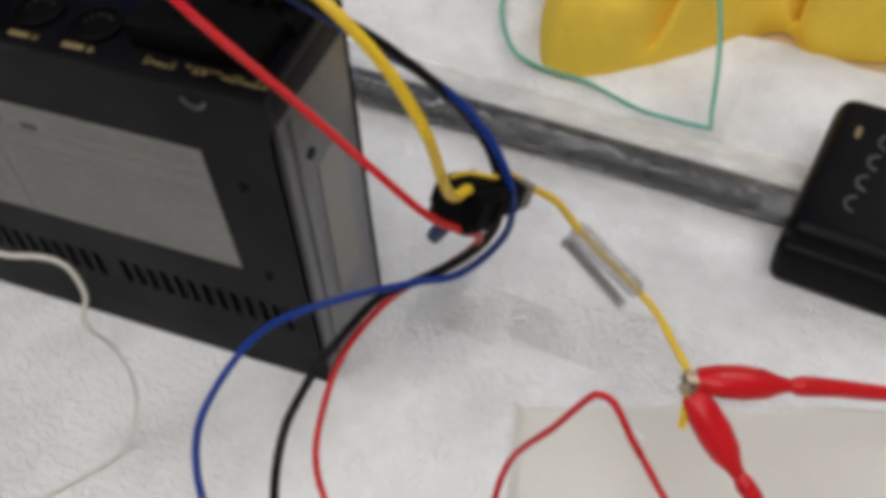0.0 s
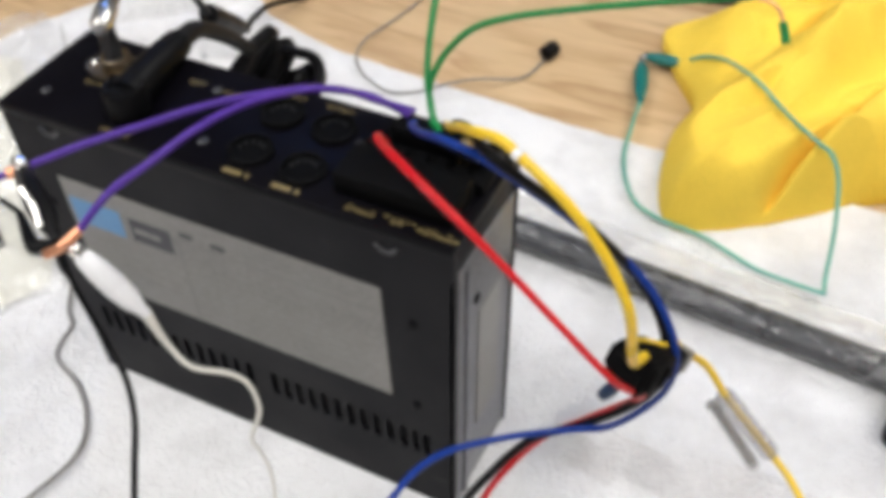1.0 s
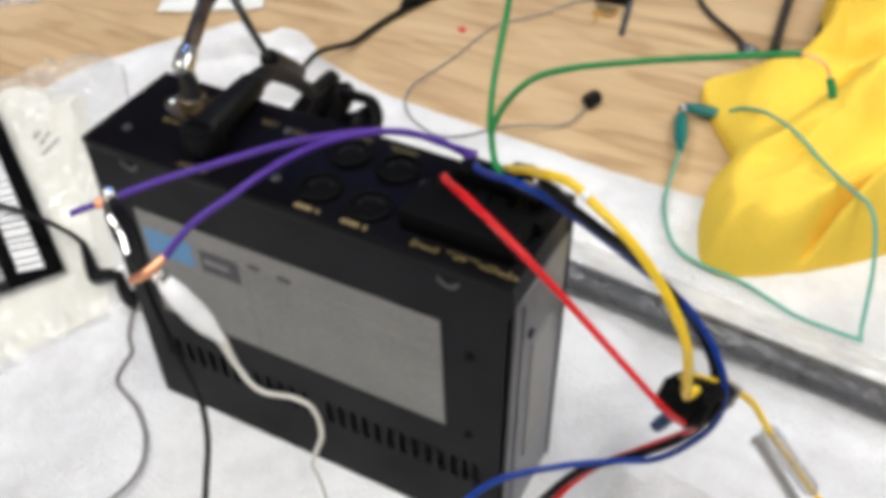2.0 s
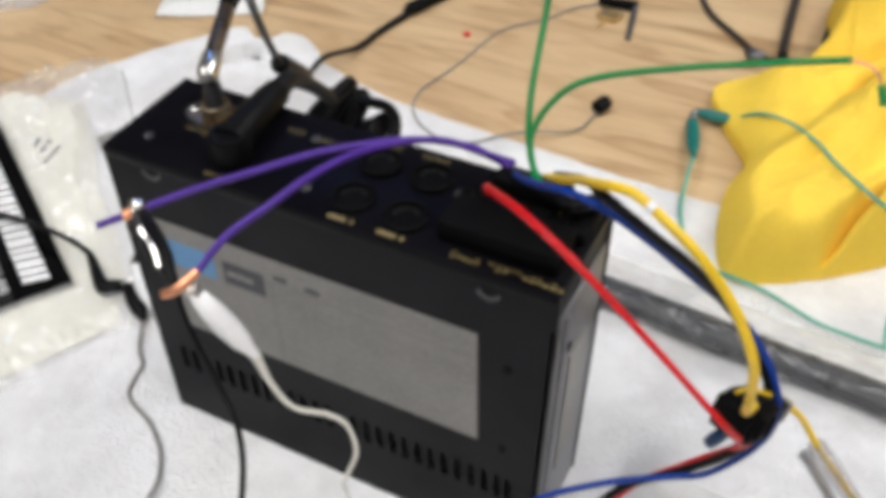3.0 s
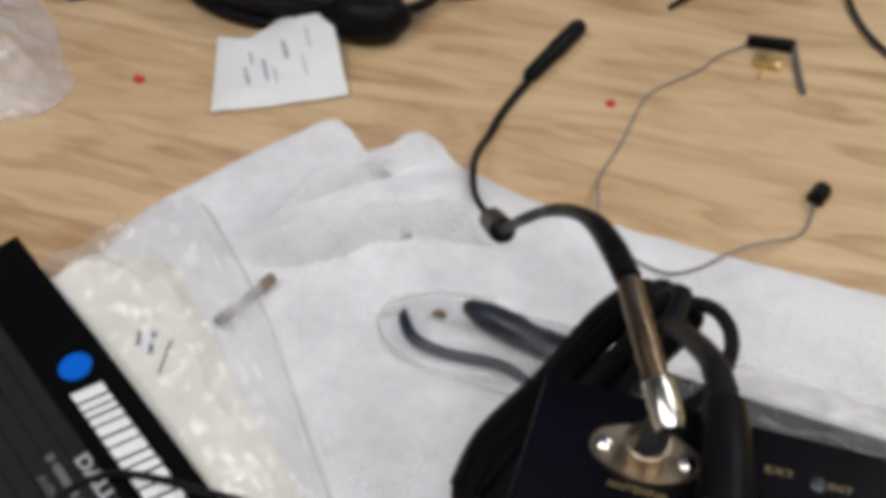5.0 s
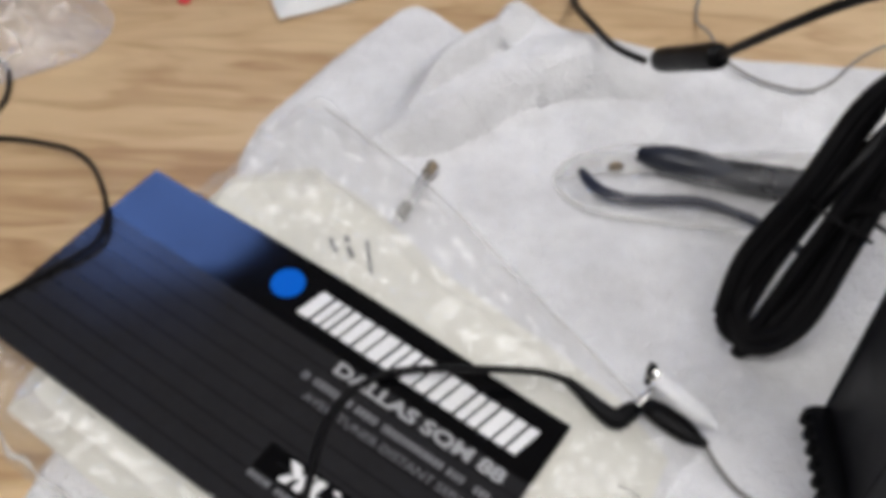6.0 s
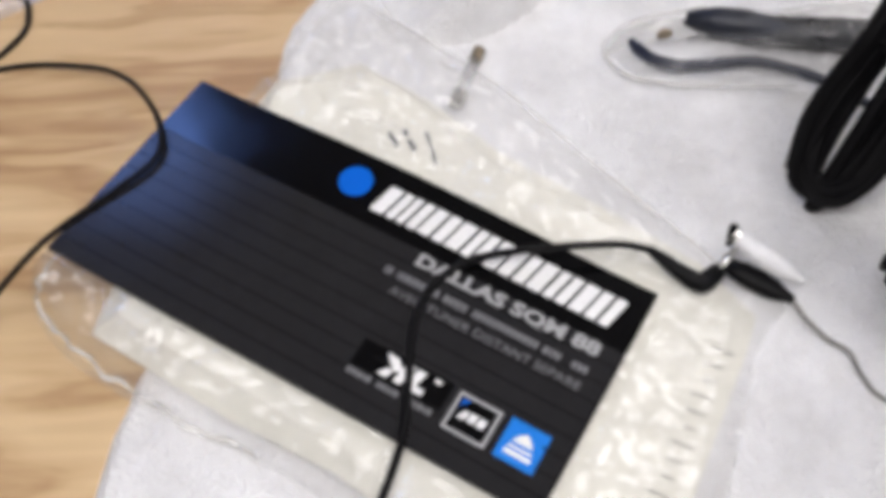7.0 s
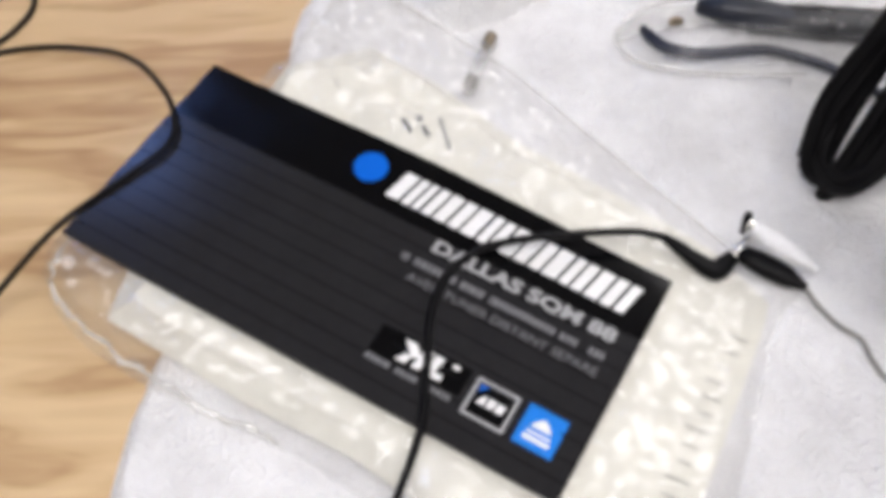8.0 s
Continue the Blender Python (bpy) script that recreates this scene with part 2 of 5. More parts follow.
BUBBLE = film_material("wrapping_film", 0.36, (0.86, 0.83, 0.83), 0.12, 40, 0.07, 0.6)
RED_DOT = surface("red_plastic_crumb", (0.65, 0.03, 0.04), 0.4)
CLEAR_TUBE = film_material("clear_sleeve", 0.35, (0.55, 0.55, 0.58), 0.1, 120)
WALL = surface("grey_wall_paint", (0.25, 0.245, 0.24), 0.8, 0.0, 0.05, 3, 200, 0.1)
CEIL = surface("grey_ceiling_paint", (0.22, 0.22, 0.22), 0.85, 0.0, 0.04, 3, 200, 0.1)
FLOORM = surface("grey_vinyl_floor", (0.26, 0.25, 0.24), 0.5, 0.0, 0.15, 6, 300, 0.1)
LEGM = surface("grey_powder_coat", (0.25, 0.25, 0.26), 0.4, 0.0, 0.1)
PANEL_GLOW = glow_material("lit_diffuser", (1.0, 0.98, 0.94), 4.0)
# Blue glow, added only to be mirrored in the booklet's left end.
SHEEN_GLOW = glow_material("blue_sheen_glow", (0.20, 0.38, 1.0), 8.5)


# ---- mesh helpers ----
def part(name, bm, material, parent=None, label="", smooth=True):
    mesh = bpy.data.meshes.new(name)
    bmesh.ops.recalc_face_normals(bm, faces=bm.faces)
    for f in bm.faces:
        f.smooth = smooth
    bm.to_mesh(mesh)
    bm.free()
    mesh.materials.append(material)
    if smooth:
        mesh.set_sharp_from_angle(angle=radians(38))
    ob = new(name, mesh)
    if parent is not None:
        ob.parent = parent
    if label:
        tagged(ob, label=label)
    return ob


def thing(name, label, category, base=(0, 0, 0), group="", kind=""):
    """An Empty at the thing's base; its parts are built in world metres and then set under it."""
    ob = new(name)
    ob.empty_display_size = 0.01
    ob.location = base
    return tagged(ob, label, category, group, kind)


def under(base, *obs):
    for o in obs:
        o.parent = base
        o.matrix_parent_inverse = Matrix.Translation(base.location).inverted()
    return obs[0]


def box(bm, lo, hi, bevel=0.0, m=None, seg=2):
    lo, hi = Vector(lo), Vector(hi)
    made = bmesh.ops.create_cube(bm, size=1)["verts"]
    for v in made:
        v.co = Vector([(lo[i] + hi[i]) / 2 + v.co[i] * (hi[i] - lo[i]) for i in range(3)])
    if bevel:
        edges = list({e for v in made for e in v.link_edges})
        made = list({v for f in bmesh.ops.bevel(bm, geom=edges, offset=bevel, segments=seg, affect="EDGES", profile=0.5)["faces"] for v in f.verts} | {v for v in made if v.is_valid})
    if m is not None:
        for v in made:
            v.co = m @ v.co
    return bm


def boxes(*items, bevel=0.0):
    bm = bmesh.new()
    for lo, hi in items:
        box(bm, lo, hi, bevel)
    return bm


def spline(points, per=8, closed=False):
    """Centripetal-like smooth curve through the points."""
    P = [Vector(p) for p in points]
    n = len(P)
    if n == 2:
        return P
    out = []
    for i in range(n if closed else n - 1):
        a, b, c, d = (P[(i - 1) % n], P[i], P[(i + 1) % n], P[(i + 2) % n]) if closed else (P[max(i - 1, 0)], P[i], P[i + 1], P[min(i + 2, n - 1)])
        for k in range(per):
            t = k / per
            out.append(0.5 * (2 * b + (c - a) * t + (2 * a - 5 * b + 4 * c - d) * t * t + (3 * b - a - 3 * c + d) * t ** 3))
    if not closed:
        out.append(P[-1])
    return out


def tube(bm, points, r, seg=10, per=8, closed=False, smooth=True, flat=1.0):
    """A round bar swept along a smooth curve; r is one radius, or one for each control point."""
    P = spline(points, per, closed) if smooth else [Vector(p) for p in points]
    n = len(P)
    rs = [r] * n if not isinstance(r, (list, tuple)) else [float(np.interp(i / (n - 1) * (len(r) - 1), range(len(r)), r)) for i in range(n)]
    up = Vector((0.13, 0.21, 0.97))
    rings = []
    for i, p in enumerate(P):
        t = (P[(i + 1) % n] - P[i - 1]) if closed else (P[min(i + 1, n - 1)] - P[max(i - 1, 0)])
        t.normalize()
        a = (up - up.dot(t) * t)
        a = a.normalized() if a.length > 1e-4 else t.orthogonal().normalized()
        up = a
        b = t.cross(a)
        rings.append([bm.verts.new(p + rs[i] * (math.cos(w) * a * flat + math.sin(w) * b)) for w in (2 * math.pi * k / seg for k in range(seg))])
    for i in range(n if closed else n - 1):
        A, B = rings[i], rings[(i + 1) % n]
        for k in range(seg):
            bm.faces.new((A[k], A[(k + 1) % seg], B[(k + 1) % seg], B[k]))
    if not closed:
        bm.faces.new(rings[0]), bm.faces.new(rings[-1])
    return bm


def cable(name, points, r, material, seg=10, per=8, flat=1.0):
    return part(name, tube(bmesh.new(), points, r, seg, per, flat=flat), material)


def turned(bm, profile, m, seg=20):
    """A lathe along local z: profile rows of (radius, z)."""
    rings = [[bm.verts.new(m @ Vector((r * math.cos(2 * math.pi * k / seg), r * math.sin(2 * math.pi * k / seg), z))) for k in range(seg)] for r, z in profile]
    for A, B in zip(rings, rings[1:]):
        for k in range(seg):
            bm.faces.new((A[k], A[(k + 1) % seg], B[(k + 1) % seg], B[k]))
    bm.faces.new(rings[0]), bm.faces.new(rings[-1])
    return bm


def along(a, b):
    """The pose at a whose local z points at b."""
    a, b = Vector(a), Vector(b)
    return Matrix.Translation(a) @ (b - a).to_track_quat("Z", "Y").to_matrix().to_4x4()


def blob(bm, center, axes, seed, rough=0.15, m=None, n=3):
    made = bmesh.ops.create_icosphere(bm, subdivisions=n, radius=1)["verts"]
    for v in made:
        k = 1 + rough * noise.noise(v.co * 1.6 + Vector((seed, seed, seed)))
        v.co = Vector([v.co[i] * axes[i] * k for i in range(3)])
        v.co = (m @ v.co if m else v.co) + Vector(center)
    return bm


def lettering(text, size, slant=0.0, bold=0.0):
    """Flat letters of the built-in font as vertices and faces, baseline at the origin."""
    cu = bpy.data.curves.new("lettering", "FONT")
    cu.body, cu.size, cu.shear, cu.offset, cu.resolution_u = text, size, slant, bold, 3
    ob = bpy.data.objects.new("lettering", cu)
    scene.collection.objects.link(ob)
    bpy.context.view_layer.update()
    me = bpy.data.meshes.new_from_object(ob.evaluated_get(bpy.context.evaluated_depsgraph_get()))
    bpy.data.objects.remove(ob)
    bm = bmesh.new()
    bm.from_mesh(me)
    bpy.data.meshes.remove(me)
    return bm


def fitted(bm, width, height, m):
    """Scale flat letters to a width and height and lay them by m."""
    xs, ys = [v.co.x for v in bm.verts], [v.co.y for v in bm.verts]
    for v in bm.verts:
        v.co = m @ Vector(((v.co.x - min(xs)) / (max(xs) - min(xs)) * width, (v.co.y - min(ys)) / (max(ys) - min(ys)) * height, 0))
    return bm


def h(x, y, s, k=0.0):
    return noise.noise(Vector((x * s + k, y * s - k, k * 1.7)))


def step(a, b, x):
    t = min(max((x - a) / (b - a), 0), 1)
    return t * t * (3 - 2 * t)


def near(x, y, pts):
    """Distance to a line of points, and the side (positive: to its left)."""
    best, side = 9.0, 1.0
    for (ax, ay), (bx, by) in zip(pts, pts[1:]):
        dx, dy = bx - ax, by - ay
        t = min(max(((x - ax) * dx + (y - ay) * dy) / (dx * dx + dy * dy), 0), 1)
        d = math.hypot(x - ax - t * dx, y - ay - t * dy)
        if d < best:
            best, side = d, (1.0 if dx * (y - ay) - dy * (x - ax) > 0 else -1.0)
    return best, side


# ---- the room ----
TOP = -0.005  # the bench's surface; the towel on it is 5 mm thick
part("floor", boxes(((-2.4, -2.4, -0.80), (2.4, 2.4, -0.755))), FLOORM)["kind"] = "structure"
SX0, SX1, SY0, SY1 = -1.16, -0.77, 1.30, 1.9
part("ceiling", boxes(((-2.4, -2.4, 1.9), (2.4, SY0, 1.95)), ((-2.4, SY1, 1.9), (2.4, 2.4, 1.95)), ((-2.4, SY0, 1.9), (SX0, SY1, 1.95)), ((SX1, SY0, 1.9), (2.4, SY1, 1.95))), CEIL)["kind"] = "structure"
part("wall_south", boxes(((-2.4, -2.4, -0.755), (2.4, -2.3, 1.9))), WALL)["kind"] = "structure"
part("wall_east", boxes(((2.3, -2.3, -0.755), (2.4, 2.3, 1.9))), WALL)["kind"] = "structure"
part("wall_west", boxes(((-2.4, -2.3, -0.755), (-2.3, 2.3, 1.9))), WALL)["kind"] = "structure"
part("wall_north", boxes(((-2.3, 2.3, -0.755), (2.3, 2.4, 1.9))), WALL)["kind"] = "structure"
# Unseen opening and glowing sheet, added where the booklet's blue reflection points.
opening = thing("sheen_opening", "added ceiling opening with a blue glow for the booklet's sheen", "window", (-0.95, 1.6, 1.9), kind="structure")
under(opening, part("opening_frame", boxes(((SX0, SY0, 1.905), (SX0 + 0.03, SY1, 1.96)), ((SX1 - 0.03, SY0, 1.905), (SX1, SY1, 1.96)), ((SX0 + 0.03, SY0, 1.905), (SX1 - 0.03, SY0 + 0.03, 1.96)), ((SX0 + 0.03, SY1 - 0.03, 1.905), (SX1 - 0.03, SY1, 1.96))), WHITE_BOOT))
part("backdrop", boxes(((SX0 - 0.2, SY0 - 0.2, 2.0), (SX1 + 0.2, SY1 + 0.2, 2.02))), SHEEN_GLOW)["kind"] = "structure"
for px, py in PANELS:
    lamp = thing("ceiling_light", "white recessed ceiling light panel, switched on", "ceiling light", (px, py, 1.9), "ceiling light panels")
    under(lamp, part("frame", boxes(((px - 0.62, py - 0.62, 1.865), (px - 0.6, py + 0.62, 1.899)), ((px + 0.6, py - 0.62, 1.865), (px + 0.62, py + 0.62, 1.899)), ((px - 0.6, py - 0.62, 1.865), (px + 0.6, py - 0.6, 1.899)), ((px - 0.6, py + 0.6, 1.865), (px + 0.6, py + 0.62, 1.899))), WHITE_BOOT))
    under(lamp, part("diffuser", boxes(((px - 0.599, py - 0.599, 1.878), (px + 0.599, py + 0.599, 1.886))), PANEL_GLOW))

bench = thing("workbench", "pale oak laminate workbench with grey metal legs", "table", (0, 0.1, -0.755))
under(bench, part("tabletop", boxes(((-0.95, -0.62, TOP - 0.03), (0.95, 0.95, TOP)), bevel=0.002), WOOD))
for lx in (-0.88, 0.88):
    for ly in (-0.55, 0.88):
        under(bench, part("leg", boxes(((lx - 0.025, ly - 0.025, -0.755), (lx + 0.025, ly + 0.025, TOP - 0.03)), bevel=0.003), LEGM))

# ---- the towel ----
LEDGE = [(-0.200, 0.184), (-0.187, 0.180), (-0.171, 0.179), (-0.152, 0.182), (-0.135, 0.194), (-0.119, 0.210), (-0.101, 0.218), (-0.084, 0.222), (-0.062, 0.222), (-0.04, 0.224)]
CREASE = [(0.165, 0.026), (0.195, 0.033), (0.23, 0.041), (0.273, 0.046), (0.305, 0.041), (0.345, 0.030)]
ROLL = [(-0.172, 0.192), (-0.155, 0.209), (-0.140, 0.223), (-0.126, 0.238), (-0.114, 0.256), (-0.108, 0.276)]


LEDGE, CREASE, ROLL = [[tuple(p.xy) for p in spline([(*q, 0) for q in line], 3)] for line in (LEDGE, CREASE, ROLL)]


def fold(x, y, line, high, front, back, fade):
    """A soft fold whose crest lies behind the line: a round drop to its right, a slow fall to its left."""
    a, b = line[0], line[-1]
    if not (a[0] <= x <= b[0] + 0.008):
        return 0.0
    d, side = near(x, y, line)
    s = side * d
    ends = step(a[0], a[0] + fade, x) * (1 - step(b[0] - fade, b[0] + 0.008, x))
    u = min(max((s + 0.1 * front) / (1.1 * front), 0), 1)
    shape = (1 - (1 - u) ** 2) ** 0.8 * (1 if s < front else math.exp(-((s - front) / back) ** 2))
    return high * ends * shape


def towel_height(x, y):
    z = 0.0024 * h(x, y, 20, 1.3) + 0.0009 * h(x, y, 60, 4.1) + 0.0004 * h(x, y, 150, 2.1)
    z += fold(x, y, LEDGE, 0.019, 0.012, 0.029, 0.05)
    z += fold(x, y, CREASE, 0.017, 0.007, 0.032, 0.05)
    z += fold(x, y, ROLL, 0.017, 0.009, 0.012, 0.022) + 0.008 * math.exp(-((x + 0.114) ** 2 + (y - 0.268) ** 2) / 0.011 ** 2)
    for line, hh, w in (([(0.21, 0.03), (0.30, 0.012), (0.42, 0.02)], 0.003, 0.012), ([(-0.06, 0.245), (0.05, 0.232), (0.17, 0.222)], 0.003, 0.012), ([(-0.05, 0.05), (-0.02, -0.03), (-0.03, -0.12)], 0.002, 0.012)):
        d, side = near(x, y, line)
        z += hh * math.exp(-(d / w) ** 2)
    flat = max(abs(x - 0.089) - 0.095, abs(y - 0.025) - 0.03)
    return z * step(0.0, 0.03, flat)


def build_towel():
    edge = [(-0.238, 0.207), (-0.245, 0.187), (-0.249, 0.15), (-0.268, 0.09), (-0.288, 0.02), (-0.299, -0.04), (-0.305, -0.2), (-0.27, -0.44), (0.1, -0.46), (0.48, -0.43), (0.56, -0.1), (0.52, 0.17), (0.42, 0.23), (0.35, 0.238), (0.27, 0.246), (0.184, 0.246), (0.14, 0.249), (0.085, 0.251), (0.025, 0.256), (-0.02, 0.26), (-0.070, 0.264), (-0.088, 0.270), (-0.099, 0.277), (-0.107, 0.286), (-0.117, 0.288), (-0.125, 0.281), (-0.130, 0.271), (-0.136, 0.264), (-0.145, 0.270), (-0.156, 0.281), (-0.169, 0.292), (-0.176, 0.294), (-0.183, 0.290), (-0.191, 0.279), (-0.208, 0.256), (-0.225, 0.229)]
    rim = [p.xy for p in spline([(*p, 0) for p in edge], 14, True)]
    c = Vector((0.02, 0.06))
    bm = bmesh.new()
    rings = []
    N = 130
    for i in range(1, N + 1):
        f = i / N
        row = []
        for k, p in enumerate(rim):
            q = c + (p - c) * f
            out = (p - c).length * (1 - f)
            z = towel_height(q.x, q.y)
            z = z - (z + 0.0042) * (1 - step(0.0, 0.007, out)) ** 2
            row.append(bm.verts.new((q.x + 0.0009 * h(q.x, q.y, 160, 2) * (f > 0.98), q.y + 0.0009 * h(q.x, q.y, 160, 7) * (f > 0.98), z)))
        rings.append(row)
    mid = bm.verts.new((c.x, c.y, towel_height(c.x, c.y)))
    n = len(rim)
    for k in range(n):
        bm.faces.new((mid, rings[0][k], rings[0][(k + 1) % n]))
        for A, B in zip(rings, rings[1:]):
            bm.faces.new((A[k], B[k], B[(k + 1) % n], A[(k + 1) % n]))
    low = [bm.verts.new((v.co.x, v.co.y, TOP)) for v in rings[-1]]
    for k in range(n):
        bm.faces.new((rings[-1][k], low[k], low[(k + 1) % n], rings[-1][(k + 1) % n]))
    bm.faces.new(low)
    ob = part("towel", bm, TERRY)
    return tagged(ob, "white terry cotton towel, rumpled, spread on the bench", "towel")


build_towel()

# ---- the car radio, standing on its face ----
W, D, H = 0.178, 0.048, 0.147
radio = thing("car_radio", "dark grey metal car radio standing on its front, wired up", "car radio", (W / 2, D / 2, 0))
# Solid core in near-black, for the shade seen through the slots.
under(radio, part("chassis", boxes(((0.003, 0.004, 0.0), (W - 0.003, D - 0.001, H - 0.002))), DARK_VOID))


def cover_plate():
    """The folded cover: one sheet with two rows of slots near its lower edge."""
    bm = bmesh.new()
    xs, holes = [0.0], set()
    for a, b, n in ((0.010, 0.086, 13), (0.0945, 0.1665, 13)):
        pitch = (b - a) / (n - 0.45)
        for i in range(n):
            holes.add(len(xs))
            xs += [a + i * pitch, a + i * pitch + pitch * 0.55]
    xs.append(W)
    zs = [0.0, 0.031, 0.044, H - 0.004]
    grid = [[bm.verts.new((x, 0, z)) for z in zs] for x in xs]
    for i in range(len(xs) - 1):
        for k in range(3):
            if not (k == 1 and i in holes):
                bm.faces.new((grid[i][k], grid[i + 1][k], grid[i + 1][k + 1], grid[i][k + 1]))
    made = bmesh.ops.extrude_face_region(bm, geom=bm.faces[:])["geom"]
    bmesh.ops.translate(bm, vec=(0, 0.0022, 0), verts=[g for g in made if isinstance(g, bmesh.types.BMVert)])
    return bm


under(radio, part("cover_plate", cover_plate(), GREY_STEEL, smooth=False))
under(radio, part("rear_panel", boxes(((0.0002, -0.0010, H - 0.0045), (W, D + 0.0003, H)), bevel=0.0009), BLACK_STEEL))
under(radio, part("back_plate", boxes(((0.0, D - 0.001, 0.0), (W, D, H - 0.005))), GREY_STEEL, smooth=False))
under(radio, part("side_plate", boxes(((W - 0.003, 0.0025, 0.0), (W - 0.0005, D - 0.0012, H - 0.016)), bevel=0.0004), ZINC, label="bare zinc side plate"))
under(radio, part("side_flange", boxes(((W - 0.003, 0.0025, H - 0.0155), (W - 0.0010, D - 0.0012, H - 0.005)), bevel=0.0004), GREY_STEEL))
# The folded edge is a lighter grey than the cover.
under(radio, part("side_fold", boxes(((W - 0.0022, 0.0, 0.0), (W + 0.0004, 0.0028, H - 0.016)), bevel=0.0005), FOLD_STEEL, label="folded cover edge"))
under(radio, part("side_plate", boxes(((0.0005, 0.0035, 0.0), (0.003, D - 0.0015, H - 0.006)), bevel=0.0004), GREY_STEEL))
under(radio, part("side_rail", boxes(((W - 0.001, 0.0085, 0.0), (W + 0.0008, 0.0112, H - 0.018)), bevel=0.0004), ZINC))
under(radio, part("side_sticker", boxes(((W - 0.001, 0.019, 0.034), (W + 0.0001, 0.036, 0.100))), STICKER_PALE, label="pale paper sticker"))
def facing(x, z, lift=0.0003):
    """The pose on the radio's cover; local x to the right, y up."""
    return Matrix.Translation((x, -lift, z)) @ pose(0, 0, 0, 90, 0, 0)


def plaque(x0, x1, z0, z1, lift, material, name, label=""):
    return under(radio, part(name, boxes(((x0, -lift, z0), (x1, -lift + 0.0003, z1))), material, label=label, smooth=False))


plaque(0.0165, 0.1505, 0.0622, 0.1178, 0.0003, STICKER, "rating_sticker", "silver grey printed sticker")
plaque(0.0185, 0.0415, 0.0965, 0.1090, 0.0005, BLUE_PRINT, "blue_patch", "pale blue printed patch")
plaque(0.0455, 0.0640, 0.0970, 0.1082, 0.0005, NAVY_PRINT, "black_patch", "black printed patch")
plaque(0.0475, 0.0590, 0.1015, 0.1040, 0.0007, STICKER, "patch_bar")
plaque(0.0662, 0.0676, 0.0630, 0.1065, 0.0005, STICKER_LINE, "sticker_line")
plaque(0.0676, 0.1500, 0.1052, 0.1060, 0.0005, STICKER_LINE, "sticker_line")
plaque(0.0690, 0.0745, 0.1082, 0.1104, 0.0005, NAVY_PRINT, "sticker_bar")
plaque(0.0825, 0.0885, 0.1078, 0.1100, 0.0005, NAVY_PRINT, "sticker_bar")
for z, x1 in ((0.1148, 0.147), (0.1122, 0.148), (0.1096, 0.146)):
    plaque(0.093, x1, z, z + 0.0007, 0.0005, STICKER_LINE, "sticker_bar")
for i in range(9):
    plaque(0.071, 0.145 - 0.004 * ((i * 7) % 3), 0.0985 - 0.0040 * i, 0.0987 - 0.0040 * i, 0.0005, STICKER_LINE, "sticker_bar")
for i in range(4):
    plaque(0.021, 0.062, 0.0905 - 0.0055 * i, 0.0909 - 0.0055 * i, 0.0005, STICKER_LINE, "sticker_bar")
for x, z in ((0.1620, 0.1050), (0.1612, 0.0610), (0.0075, 0.1020)):
    under(radio, part("screw", turned(bmesh.new(), [(0.0021, -0.001), (0.0021, 0.0004), (0.0014, 0.0006), (0.0012, 0.0001), (0.0004, 0.0001)], Matrix.Translation((x, 0, z)) @ pose(0, 0, 0, 90, 0, 0), 14), BLACK_STEEL, label="small black screw"))
for x, z in ((0.0215, 0.1415), (0.1545, 0.1395)):
    arc = [(x + 0.0036 * math.cos(a), -0.0004, z + 0.0032 * math.sin(a)) for a in (math.pi * (1.05 + 0.9 * k / 6) for k in range(7))]
    under(radio, part("latch", tube(bmesh.new(), arc, 0.0007, 6, 3), SIDE_STEEL, label="pressed metal latch"))
# Flat dark patches painted for the shade inside two small notches.
plaque(0.1690, 0.1755, 0.0165, 0.0182, 0.0002, DARK_VOID, "notch_shade")
plaque(0.1665, 0.1685, 0.0300, 0.0322, 0.0002, DARK_VOID, "notch_shade")
under(radio, part("screw", turned(bmesh.new(), [(0.0020, 0.0), (0.0020, 0.0008), (0.0004, 0.0009)], Matrix.Translation((W - 0.0005, 0.017, 0.108)) @ pose(0, 0, 0, 0, 90, 0), 14), BLACK_STEEL))


# the rear panel, which faces up
def socket(name, x, y, r, pins):
    m = Matrix.Translation((x, y, H))
    s = under(radio, part(name, turned(bmesh.new(), [(r, -0.001), (r, 0.0014), (r - 0.0007, 0.0018), (r - 0.0013, 0.0014), (r - 0.0013, 0.0003), (0.0005, 0.0003)], m, 28), BLOCK, label="round black socket"))
    bm = bmesh.new()
    for k in range(pins):
        a = math.pi * (0.15 + 0.7 * k / max(pins - 1, 1)) + 0.4
        turned(bm, [(0.0006, 0.0002), (0.0006, 0.0010), (0.0001, 0.0011)], m @ Matrix.Translation((0.55 * r * math.cos(a), 0.55 * r * math.sin(a), 0)), 8)
    pin = part("pin_ring", bm, DARK_VOID)
    pin.parent = s
    return s


for x, y in ((0.0975, 0.0330), (0.1175, 0.0330), (0.0985, 0.0125), (0.1190, 0.0115)):
    socket("din_socket", x, y, 0.0078, 5)
socket("fuse_hole", 0.1325, 0.0305, 0.0028, 1)


def panel_text(text, x, y, w, hgt):
    under(radio, part("lettering", fitted(lettering(text, 0.004, 0.0, 0.0), w, hgt, Matrix.Translation((x, y, H + 0.0002))), GOLD_PRINT, smooth=False))


def panel_bar(x, y, w, hgt):
    under(radio, part("print_bar", boxes(((x, y, H), (x + w, y + hgt, H + 0.0002))), GOLD_PRINT, smooth=False))


